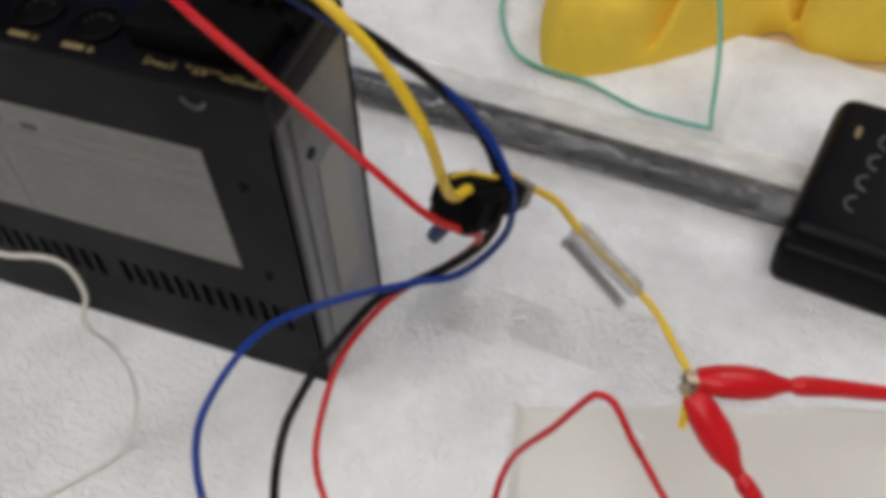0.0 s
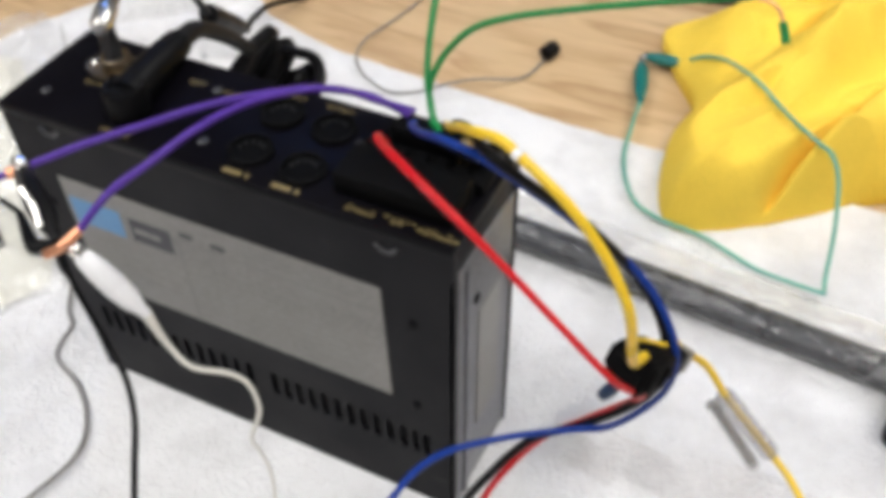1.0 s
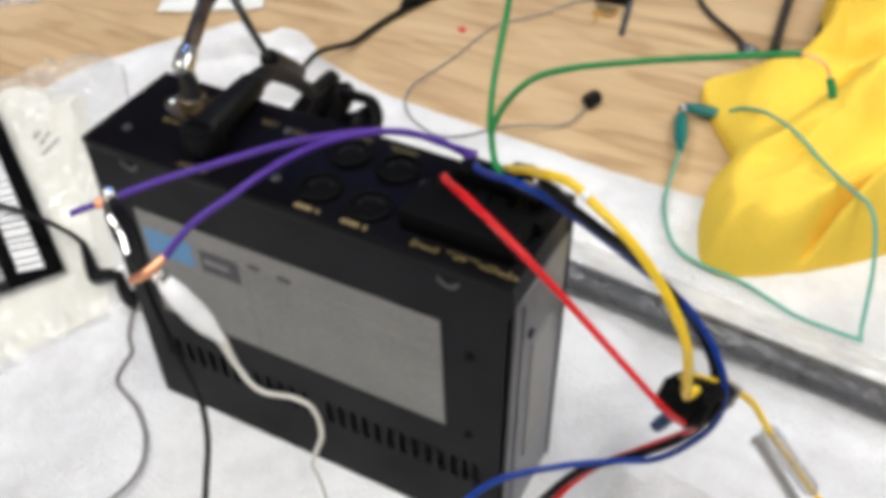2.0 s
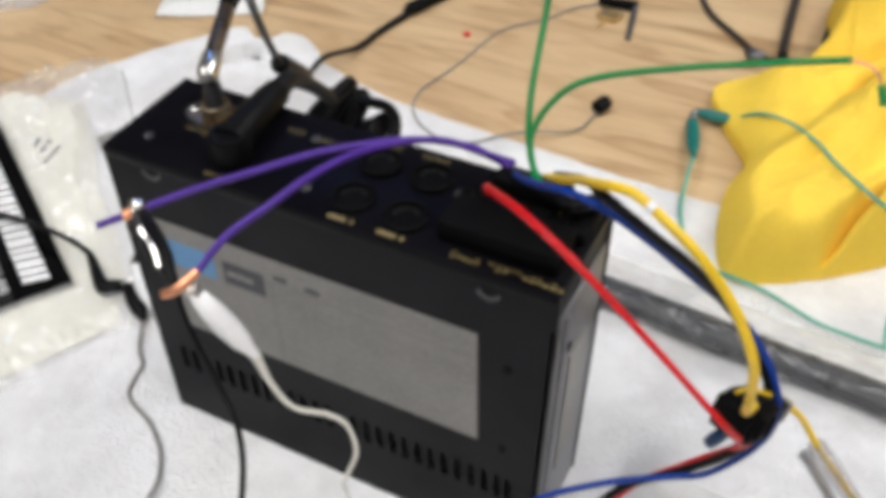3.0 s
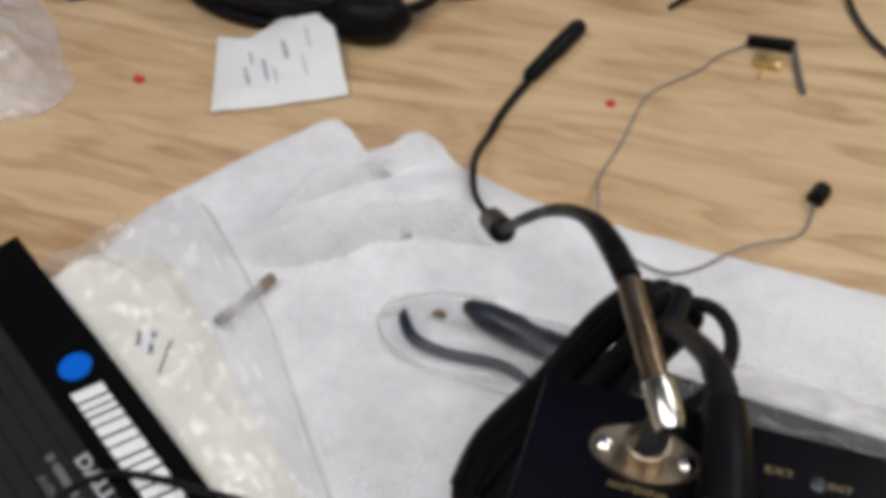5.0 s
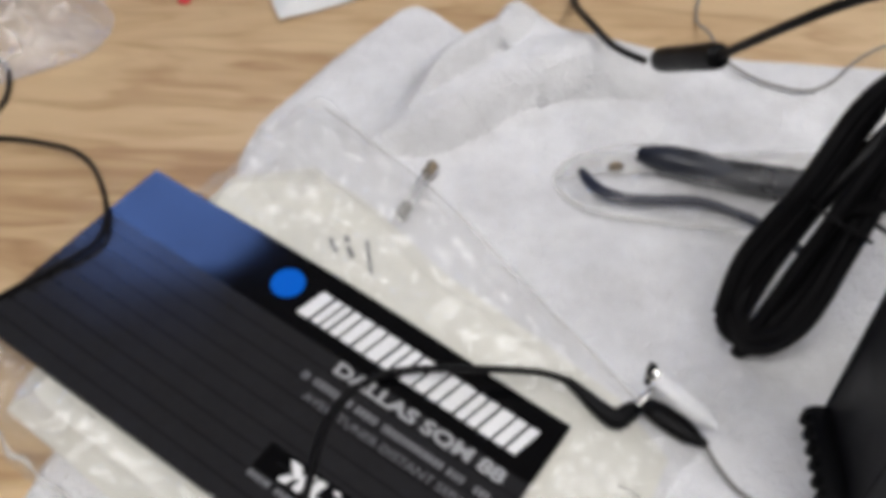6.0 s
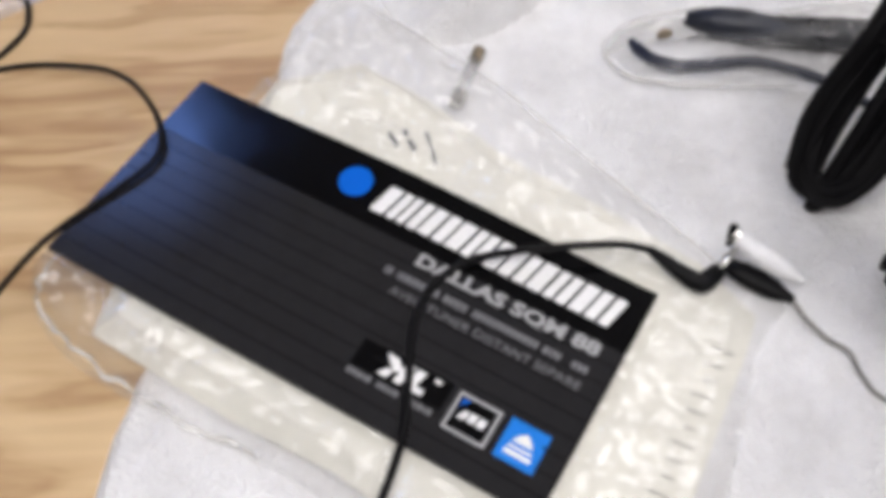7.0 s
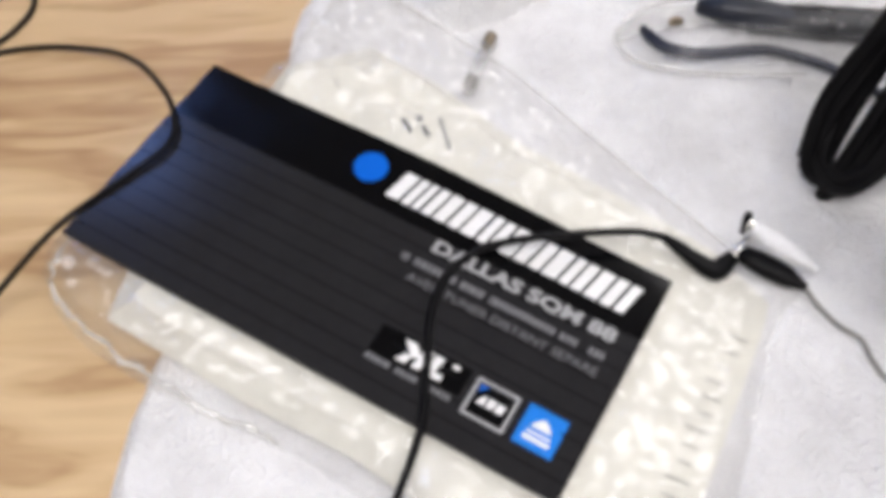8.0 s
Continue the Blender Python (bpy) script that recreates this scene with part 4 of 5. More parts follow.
c1 = alligator("alligator_clip", (0.2985, 0.0000, 0.0690), (0.3275, 0.0135, 0.0600), RED, TARNISH, "red vinyl booted alligator clip gripping the yellow wire", 1.2, 0.08, "red alligator clips")
under(c1, cable("lead", [(0.3270, 0.0132, 0.0602), (0.3300, 0.0147, 0.0590), (0.3340, 0.0168, 0.0575), (0.3460, 0.0225, 0.0530), (0.3700, 0.0340, 0.0400), (0.4000, 0.0420, 0.0150), (0.4300, 0.0450, 0.0040)], [0.0016, 0.0031, 0.0031, 0.0027, 0.0022, 0.0016, 0.0016], RED))
c2 = alligator("alligator_clip", (0.2990, -0.0010, 0.0680), (0.3195, -0.0145, 0.0490), RED, TARNISH, "red vinyl booted alligator clip gripping the yellow wire", 1.2, 0.08, "red alligator clips")
under(c2, cable("lead", [(0.3190, -0.0140, 0.0495), (0.3215, -0.0157, 0.0475), (0.3260, -0.0190, 0.0440), (0.3330, -0.0280, 0.0350), (0.3400, -0.0500, 0.0120), (0.3420, -0.0700, 0.0040)], [0.0018, 0.0030, 0.0028, 0.0024, 0.0016, 0.0016], RED))
c3 = alligator("alligator_clip", (0.0805, -0.0495, 0.1515), (0.0974, -0.0465, 0.1274), WHITE_BOOT, CHROME, "white vinyl booted alligator clip gripping bare copper", 0.92, 0.06)
# The lead's thinner lower run is added along a faint shadow line.
under(c3, cable("lead", [(0.0970, -0.0466, 0.1280), (0.1007, -0.0462, 0.1161), (0.1082, -0.0463, 0.1085), (0.1170, -0.0410, 0.1038), (0.1228, -0.0391, 0.0990), (0.1263, -0.0410, 0.0898), (0.1240, -0.0440, 0.0800), (0.1180, -0.0400, 0.0650), (0.1150, -0.0345, 0.0480), (0.1160, -0.0340, 0.0300), (0.1170, -0.0400, 0.0150), (0.1140, -0.0510, 0.0030), (0.1060, -0.0640, 0.0015), (0.0900, -0.0850, 0.0012)], [0.0018, 0.0010, 0.0008, 0.0008, 0.0008, 0.0008, 0.0008, 0.0007, 0.0006, 0.0006, 0.0006, 0.0006, 0.0006, 0.0006], WHITEW))
c4 = alligator("alligator_clip", (0.0480, -0.0338, 0.1605), (0.0745, -0.0500, 0.1530), BLACK, CHROME, "black vinyl booted alligator clip with a bright jaw", 0.85, 0.10)
under(c4, part("jaw_tip", blob(bmesh.new(), (0.0498, -0.0342, 0.1618), (0.0030, 0.0024, 0.0024), 3.0, 0.2), CHROME, label="shiny jaw tip"))
under(c4, part("spring_strip", tube(bmesh.new(), [(0.0530, -0.0390, 0.1635), (0.0600, -0.0440, 0.1625), (0.0650, -0.0460, 0.1600), (0.0700, -0.0500, 0.1570)], 0.0008, 6, 5), CHROME, label="bright metal lever edge"))
under(c4, cable("lead", [(0.0740, -0.0498, 0.1530), (0.0800, -0.0540, 0.1400), (0.0923, -0.0595, 0.1232), (0.1000, -0.0640, 0.1170), (0.1064, -0.0711, 0.1100), (0.1109, -0.0809, 0.1000), (0.1130, -0.0950, 0.0700), (0.1120, -0.1050, 0.0300), (0.1100, -0.1150, 0.0030)], 0.0010, BLACK))
c5 = alligator("alligator_clip", (0.1415, 0.3225, 0.0000), (0.1560, 0.2760, 0.0030), TEAL_BOOT, CHROME, "dark teal booted alligator clip lying on the bench", 0.95, 0.12, "teal test lead clips")
c6 = alligator("alligator_clip", (0.1430, 0.3240, 0.0010), (0.1700, 0.3210, 0.0040), TEAL_BOOT, CHROME, "dark teal booted alligator clip lying against the cloth", 0.95, 0.05, "teal test lead clips")
tagged(cable("test_lead", [(0.1555, 0.2775, 0.0030), (0.1590, 0.2510, 0.0040), (0.1650, 0.2210, 0.0055), (0.1780, 0.1970, 0.0045), (0.1940, 0.1880, 0.0040), (0.2190, 0.1830, 0.0050), (0.2460, 0.1690, 0.0085), (0.2620, 0.1665, 0.0088), (0.2780, 0.1660, 0.0085), (0.2790, 0.1675, 0.0085), (0.2780, 0.1760, 0.0080), (0.2750, 0.1950, 0.0240), (0.2700, 0.2120, 0.0370), (0.2640, 0.2230, 0.0415), (0.2568, 0.2305, 0.0405), (0.2445, 0.2390, 0.0420), (0.2313, 0.2563, 0.0385), (0.2210, 0.2640, 0.0415), (0.2100, 0.2740, 0.0405), (0.2000, 0.2900, 0.0330), (0.1910, 0.3030, 0.0255), (0.1810, 0.3110, 0.0190), (0.1735, 0.3170, 0.0115), (0.1690, 0.3210, 0.0060)], 0.0011, TEAL), "thin teal test lead lying in a loop over the cloth", "test lead")
tagged(cable("red_lead", [(0.2560, -0.0600, 0.0020), (0.2540, -0.0480, 0.0350), (0.2567, -0.0370, 0.0588), (0.2690, -0.0345, 0.0830), (0.2770, -0.0325, 0.0990), (0.2801, -0.0320, 0.1015), (0.2840, -0.0330, 0.1005), (0.2900, -0.0365, 0.0920), (0.2980, -0.0400, 0.0800), (0.3080, -0.0450, 0.0640), (0.3170, -0.0560, 0.0380), (0.3240, -0.0700, 0.0050)], 0.0010, RED), "thin red test lead standing in a loop", "test lead")

# ---- booklet ----
BK_TL, BK_U, BK_V = Vector((-0.273, 0.144, 0.021)), Vector((0.85036, -0.52257, -0.06176)), Vector((-0.52355, -0.85199, 0.00025))
BK_N = Vector((0.05275, -0.03212, 0.99809))
BK = Matrix((BK_U, -BK_V, BK_N)).transposed().to_4x4()
BK.translation = BK_TL
BL, BH = 0.2105, 0.097
book = thing("booklet", "glossy black printed booklet lying on a plastic bag", "booklet", BK_TL + 0.1 * BK_U + 0.05 * BK_V)


def curl(u, v):
    """The sheets lift a little along the upper long edge and sag at the free corner."""
    return 0.0030 * math.sin(math.pi * min(max(u / BL, 0), 1)) ** 2 * (1 - v / BH) ** 2 + 0.0008 * math.sin(math.pi * u / BL)


def sheet(u0, u1, v0, v1, lo, hi, n=28):
    """A thin sheet of the booklet that follows its curl."""
    bm = bmesh.new()
    rows = []
    nv = max(2, round(n * (v1 - v0) / BL) + 1)
    for layer in (lo, hi):
        rows.append([[bm.verts.new(BK @ Vector((u0 + (u1 - u0) * i / n, -(v0 + (v1 - v0) * j / nv), layer + curl(u0 + (u1 - u0) * i / n, v0 + (v1 - v0) * j / nv)))) for j in range(nv + 1)] for i in range(n + 1)])
    for g in rows:
        for i in range(n):
            for j in range(nv):
                bm.faces.new((g[i][j], g[i + 1][j], g[i + 1][j + 1], g[i][j + 1]))
    a, b = rows
    for i in range(n):
        for j in (0, nv):
            bm.faces.new((a[i][j], a[i + 1][j], b[i + 1][j], b[i][j]))
    for j in range(nv):
        for i in (0, n):
            bm.faces.new((a[i][j], a[i][j + 1], b[i][j + 1], b[i][j]))
    return bm


def printed(name, bm, material, label=""):
    """Lay flat shapes (x along, y up, in page metres) on the curled cover."""
    for v in bm.verts:
        v.co = BK @ Vector((v.co.x, v.co.y, 0.00022 + curl(v.co.x, -v.co.y) + v.co.z))
    return under(book, part(name, bm, material, label=label, smooth=False))


def flat(*quads):
    bm = bmesh.new()
    for q in quads:
        bm.faces.new([bm.verts.new((x, -y, 0)) for x, y in q])
    return bm


def rect(u0, u1, v0, v1, k=0.0):
    return [(u0 + k, v0), (u1 + k, v0), (u1, v1), (u0, v1)]


under(book, part("pages", sheet(0.0006, BL - 0.0006, 0.0006, BH - 0.0006, -0.0022, -0.0005), PAPER_WHITE))
under(book, part("cover_band", sheet(0, BL, 0, 0.0285, -0.0005, 0), COVER_BLACK))
under(book, part("cover_field", sheet(0, BL, 0.0285, BH, -0.0005, 0), COVER_GREY, label="charcoal striped lower cover"))
under(book, part("back_cover", sheet(0, BL, 0, BH, -0.0027, -0.0022), COVER_GREY))
for i in range(8):
    v = 0.0350 + 0.0078 * i
    printed("stripe", flat(*[rect(u, u + BL / 14, v, v + 0.0007) for u in (BL / 14 * k for k in range(14))]), STRIPE)
disc = bmesh.new()
disc.faces.new([disc.verts.new((0.0870 + 0.0069 * math.cos(a), -0.0137 + 0.0069 * math.sin(a), 0)) for a in (2 * math.pi * k / 40 for k in range(40))])
printed("blue_disc", disc, PRINT_BLUE, "bright blue printed disc")
# the maker's mark as plain slanted blocks
S = 0.0028
u, widths = 0.0985, (0.0108, 0.0086, 0.0112, 0.0110, 0.0104, 0.0110, 0.0112, 0.0112, 0.0100)
for i, w in enumerate(widths):
    v0, v1 = 0.0090, 0.0220
    g = w - 0.0004
    cut = u + g * (0.60, 0.44, 0.52)[i % 3]
    cuts = [rect(u, cut - 0.0007, v0, v1, S), rect(cut + 0.0007, u + g, v0, v1, S)]
    printed("mark_block", flat(*cuts), PRINT_WHITE, "white printed block")
    u += w + 0.0008
printed("model_lettering", fitted(lettering("DALLAS SQM 88", 0.008, 0.0, 0.0003), 0.0755, 0.0068, Matrix.Translation((0.1265, -0.0358, 0))), PRINT_SILVER)


def text_bars(u0, u1, v0, v1, seed, material):
    rng = random.Random(seed)
    x = u0
    while x < u1 - 0.002:
        w = rng.uniform(0.0009, 0.0019)
        if rng.random() > 0.14:
            printed("print_bar", flat(rect(x, min(x + w, u1), v0, v1)), material)
        x += w + 0.0005


text_bars(0.1180, 0.2025, 0.0398, 0.0430, 3, PRINT_DIM)
printed("subtitle_lettering", fitted(lettering("AVEC TUNER DISTANT SEPARE", 0.004, 0.0, 0.0), 0.0780, 0.0034, Matrix.Translation((0.1240, -0.0497, 0))), PRINT_DIM)
text_bars(0.1275, 0.1635, 0.0815, 0.0838, 5, PRINT_DIM)
printed("black_plate", flat(rect(0.1270, 0.1640, 0.0692, 0.0805)), COVER_BLACK)
for q in ([(0.1372, 0.0705), (0.1420, 0.0705), (0.1452, 0.0742), (0.1425, 0.0760), (0.1400, 0.0735)], [(0.1375, 0.0790), (0.1400, 0.0755), (0.1425, 0.0758), (0.1412, 0.0792)], [(0.1452, 0.0706), (0.1490, 0.0706), (0.1470, 0.0790), (0.1440, 0.0790)], [(0.1500, 0.0706), (0.1535, 0.0706), (0.1520, 0.0770), (0.1488, 0.0765)], [(0.1492, 0.0766), (0.1555, 0.0766), (0.1555, 0.0790), (0.1490, 0.0790)], [(0.1570, 0.0706), (0.1596, 0.0706), (0.1596, 0.0720), (0.1570, 0.0720)]):
    bm = flat(q)
    for vv in bm.verts:
        vv.co.z += 0.0002
    printed("mark_block", bm, PRINT_WHITE)
printed("frame_line", flat(rect(0.1668, 0.1835, 0.0700, 0.0712), rect(0.1668, 0.1835, 0.0838, 0.0850), rect(0.1668, 0.1680, 0.0712, 0.0838), rect(0.1823, 0.1835, 0.0712, 0.0838)), PRINT_SILVER)
printed("frame_field", flat(rect(0.1682, 0.1821, 0.0714, 0.0836)), COVER_BLACK)
for q, mt in (([(0.1690, 0.0722), (0.1722, 0.0722), (0.1690, 0.0752)], PRINT_BLUE), ([(0.1700, 0.0792), (0.1718, 0.0758), (0.1735, 0.0758), (0.1728, 0.0792)], PRINT_WHITE), ([(0.1738, 0.0792), (0.1742, 0.0756), (0.1772, 0.0756), (0.1762, 0.0792)], PRINT_WHITE), ([(0.1772, 0.0792), (0.1778, 0.0758), (0.1806, 0.0758), (0.1800, 0.0792)], PRINT_WHITE)):
    bm = flat(q)
    for vv in bm.verts:
        vv.co.z += 0.0002
    printed("mark_block", bm, mt)
printed("blue_square", flat(rect(0.1870, 0.2020, 0.0696, 0.0850)), PRINT_SKY, "blue printed square")
for q in ([(0.1905, 0.0772), (0.1925, 0.0745), (0.1945, 0.0730), (0.1965, 0.0745), (0.1985, 0.0772)], rect(0.1900, 0.1990, 0.0786, 0.0796), rect(0.1895, 0.1995, 0.0805, 0.0822)):
    bm = flat(q)
    for vv in bm.verts:
        vv.co.z += 0.0002
    printed("mark_block", bm, PRINT_WHITE)


# ---- soft and thin things ----
def patch(outline, center, height, n=40, per=8, base=None, straight=False):
    """A filled shape with a smooth outline: height(x, y, distance to the rim) gives its upper side; base closes it below."""
    rim = [p.xy for p in spline([(*p, 0) for p in outline], per, True)]
    if straight:
        ends = [Vector(p) for p in outline]
        rim = [a.lerp(b, k / per) for a, b in zip(ends, ends[1:] + ends[:1]) for k in range(per)]
    c = Vector(center)
    bm = bmesh.new()
    rings = []
    for i in range(1, n + 1):
        f = 1 - (1 - i / n) ** 1.25
        row = []
        for p in rim:
            q = c + (p - c) * f
            row.append(bm.verts.new((q.x, q.y, height(q.x, q.y, (p - c).length * (1 - f)))))
        rings.append(row)
    mid = bm.verts.new((c.x, c.y, height(c.x, c.y, 9.0)))
    k = len(rim)
    for j in range(k):
        bm.faces.new((mid, rings[0][j], rings[0][(j + 1) % k]))
        for A, B in zip(rings, rings[1:]):
            bm.faces.new((A[j], B[j], B[(j + 1) % k], A[(j + 1) % k]))
    if base is not None:
        low = [bm.verts.new((v.co.x, v.co.y, base)) for v in rings[-1]]
        for j in range(k):
            bm.faces.new((rings[-1][j], low[j], low[(j + 1) % k], rings[-1][(j + 1) % k]))
        bm.faces.new(low)
    return bm


def ridge(x, y, s, k):
    return 1 - abs(h(x, y, s, k)) * 2


def streak(x, y, a, b, k):
    """Long creases that run along the booklet."""
    u, v = x * 0.852 - y * 0.5236, -x * 0.5236 - y * 0.852
    return 1 - 2 * abs(noise.noise(Vector((u * a + k + 3 * noise.noise(Vector((u * 20, v * 20, k))), v * b - k, k))))


def book_plane(x, y):
    return 0.021 - (0.05275 * (x + 0.273) - 0.03212 * (y - 0.144)) / 0.998


def in_book(x, y):
    """How far inside the booklet's outline a point lies (metres, negative outside)."""
    d = Vector((x, y, 0)) - Vector((BK_TL.x, BK_TL.y, 0))
    u, v = d.x * 0.852 - d.y * 0.5236, -d.x * 0.5236 - d.y * 0.852
    return min(u, BL - u, v, BH - v)


def paper_height(x, y, out):
    top = book_plane(x, y) - 0.0042
    z = 0.0035 + (top - 0.0045) * step(-0.035, 0.012, in_book(x, y)) + (0.0040 * max(0.0, ridge(x, y, 26, 3.3)) * (0.1 + 0.9 * step(-0.07, -0.10, x + 0.4 * y)) + 0.0045 * max(0.0, streak(x, y, 16, 70, 1.9)) * step(-0.07, -0.10, x + 0.4 * y)) * (1 - step(-0.004, 0.006, in_book(x, y)))
    z += 0.0034 * max(0.0, streak(x, y, 26, 150, 7.3)) * step(-0.08, -0.14, x + 0.4 * y) * (1 - step(-0.006, 0.002, in_book(x, y)))
    return min(max(0.0016, z * step(-0.004, 0.02, out) + 0.0018), top)


tagged(part("instruction_papers", patch([(-0.246, 0.158), (-0.208, 0.166), (-0.178, 0.142), (-0.145, 0.107), (-0.105, 0.076), (-0.075, 0.050), (-0.0585, 0.026), (-0.064, 0.013), (-0.0925, -0.042), (-0.12, -0.085), (-0.17, -0.06), (-0.215, -0.026), (-0.252, -0.005), (-0.308, 0.033), (-0.303, 0.053), (-0.276, 0.10)], (-0.18, 0.05), paper_height, 84, 16, 0.0013, True), PAPER), "cream instruction papers inside a clear plastic bag", "papers")
lines = [(-0.1920, 0.1125, 0.0018, 0.0080, 25), (-0.1870, 0.1165, 0.0024, 0.0030, 25), (-0.1845, 0.1095, 0.0018, 0.0060, 25), (-0.1765, 0.1075, 0.0012, 0.0180, 12)]
lines += [(-0.0735 - 0.0033 * k, 0.0120 - 0.0058 * k, 0.0004, 0.0085 - 0.002 * (k % 3), 62) for k in range(13)]
for x, y, w, l, r in lines:
    m = Matrix.Translation((x, y, paper_height(x, y, 0.1) + 0.0007)) @ pose(0, 0, 0, 0, 0, r)
    under([o for o in scene.objects if o.name.startswith("instruction_papers")][0], part("print_bar", box(bmesh.new(), (-w / 2, -l / 2, -0.0004), (w / 2, l / 2, 0.0002), 0, m), INK if w > 0.001 else STICKER_LINE, smooth=False))


def bag_height(x, y, out):
    inner = in_book(x, y)
    z = paper_height(x, y, 0.05) + 0.0014 + (0.25 + 0.75 * step(-0.07, -0.10, x + 0.4 * y)) * (0.0012 + 0.0045 * max(0.0, ridge(x, y, 22, 8.1)) ** 2 + 0.0040 * max(0.0, streak(x, y, 14, 60, 4.6)) ** 3 + 0.0016 * max(0.0, ridge(x, y, 75, 2.6)) ** 4) * (1 - step(-0.006, 0.002, inner))
    z = min(z, book_plane(x, y) - 0.0033) if inner > -0.003 else z
    return max(0.0012, z * step(-0.002, 0.014, out) + 0.0012)


tagged(part("plastic_bag", patch([(-0.334, 0.068), (-0.333, 0.046), (-0.317, 0.024), (-0.289, 0.004), (-0.252, -0.015), (-0.215, -0.038), (-0.16, -0.085), (-0.115, -0.11), (-0.085, -0.05), (-0.060, 0.012), (-0.047, 0.031), (-0.064, 0.043), (-0.081, 0.065), (-0.112, 0.103), (-0.147, 0.146), (-0.180, 0.178), (-0.209, 0.204), (-0.231, 0.187), (-0.250, 0.155), (-0.292, 0.115)], (-0.18, 0.05), bag_height, 90, 18), FILM), "crumpled clear plastic bag under the booklet", "plastic bag")
pbag = [o for o in scene.objects if o.name.startswith("plastic_bag")][0]
under(pbag, part("seam", tube(bmesh.new(), [(x, y, bag_height(x, y, 0.002) + 0.0008) for x, y in ((-0.209, 0.204), (-0.180, 0.178), (-0.147, 0.146), (-0.112, 0.103), (-0.081, 0.065), (-0.064, 0.043))], 0.0005, 6, 6), FILM_MILKY, label="sealed edge of the bag"))
rng = random.Random(12)
hem = [(p.x + rng.uniform(-0.0014, 0.0014), p.y + rng.uniform(-0.0014, 0.0014), 0.0042 + rng.uniform(-0.0012, 0.0018)) for p in spline([(-0.322, 0.076, 0), (-0.332, 0.060, 0), (-0.328, 0.043, 0), (-0.312, 0.025, 0), (-0.288, 0.007, 0), (-0.262, -0.009, 0), (-0.238, -0.022, 0)], 5)]
under(pbag, part("bag_edge", tube(bmesh.new(), hem, [rng.uniform(0.0004, 0.0014) for _ in hem], 8, 4), FILM_MILKY, label="bunched hem of the bag"))
fuse = thing("glass_fuse", "small glass fuse with tarnished caps in the bag", "fuse", (-0.160, 0.150, 0.002))
FZ0, FZ1 = Vector((-0.1540, 0.1685, 0.0048)), Vector((-0.1665, 0.1340, 0.0062))
under(fuse, part("cap", turned(bmesh.new(), [(0.0024, 0), (0.0028, 0.0005), (0.0028, 0.0075), (0.0026, 0.0078)], along(FZ0, FZ1), 14), TARNISH))
under(fuse, part("glass", turned(bmesh.new(), [(0.0025, 0.0076), (0.0025, 0.028)], along(FZ0, FZ1), 14), CLEAR_TUBE))
under(fuse, part("cap", turned(bmesh.new(), [(0.0026, 0.0278), (0.0028, 0.028), (0.0028, 0.0355), (0.0024, 0.036)], along(FZ0, FZ1), 14), GREYW))

# ---- cords round the booklet ----
jack = thing("jack_lead", "thin black cord with an angled plug lying over the booklet", "cable", (-0.0797, 0.029, 0.002))
under(jack, cable("cord", [(-0.2300, -0.1200, 0.0050), (-0.2120, -0.0800, 0.0090), (-0.1965, -0.0440, 0.0120), (-0.1885, -0.0210, 0.0135), (-0.1862, 0.0000, 0.0135), (-0.1842, 0.0220, 0.0142), (-0.1785, 0.0365, 0.0148), (-0.1660, 0.0465, 0.0165), (-0.1500, 0.0485, 0.0195), (-0.1272, 0.0485, 0.0215), (-0.1070, 0.0503, 0.0180), (-0.0954, 0.0501, 0.0135)], 0.0015, BLACK))
under(jack, part("plug_body", tube(bmesh.new(), [(-0.0960, 0.0504, 0.0137), (-0.0905, 0.0468, 0.0115), (-0.0840, 0.0420, 0.0088), (-0.0776, 0.0385, 0.0068), (-0.0735, 0.0408, 0.0068), (-0.0700, 0.0440, 0.0070)], [0.0017, 0.0026, 0.0034, 0.0042, 0.0040, 0.0030], 14, 6), RUBBER))
under(jack, part("plug_tip", turned(bmesh.new(), [(0.0017, 0), (0.0017, 0.006), (0.0012, 0.007), (0.0015, 0.009), (0.0004, 0.011)], along((-0.0700, 0.0440, 0.0070), (-0.0635, 0.0500, 0.0110)), 12), CHROME))
c7 = alligator("alligator_clip", (-0.0650, 0.0512, 0.0185), (-0.0418, 0.0350, 0.0105), WHITE_BOOT, CHROME, "white sleeved alligator clip gripping a plug", 1.0, 0.06)
c8 = alligator("alligator_clip", (-0.0680, 0.0462, 0.0080), (-0.0449, 0.0297, 0.0058), BLACK, CHROME, "black booted alligator clip gripping a plug", 1.05, 0.03)
under(c8, part("jaw_tip", turned(bmesh.new(), [(0.0014, 0), (0.0018, 0.002), (0.0012, 0.009)], along((-0.0648, 0.0535, 0.0220), (-0.0672, 0.0480, 0.0090)), 10), RUBBER))
under(c8, cable("lead", [(-0.0455, 0.0300, 0.0058), (-0.0420, 0.0235, 0.0040), (-0.0360, 0.0150, 0.0030), (-0.0290, 0.0090, 0.0024), (-0.0270, 0.0000, 0.0022), (-0.0215, -0.0095, 0.0022), (-0.0030, -0.0170, 0.0022), (0.0130, -0.0300, 0.0022), (0.0210, -0.0480, 0.0022), (0.0160, -0.0800, 0.0022), (0.0200, -0.1200, 0.0022)], 0.0010, GREYW))
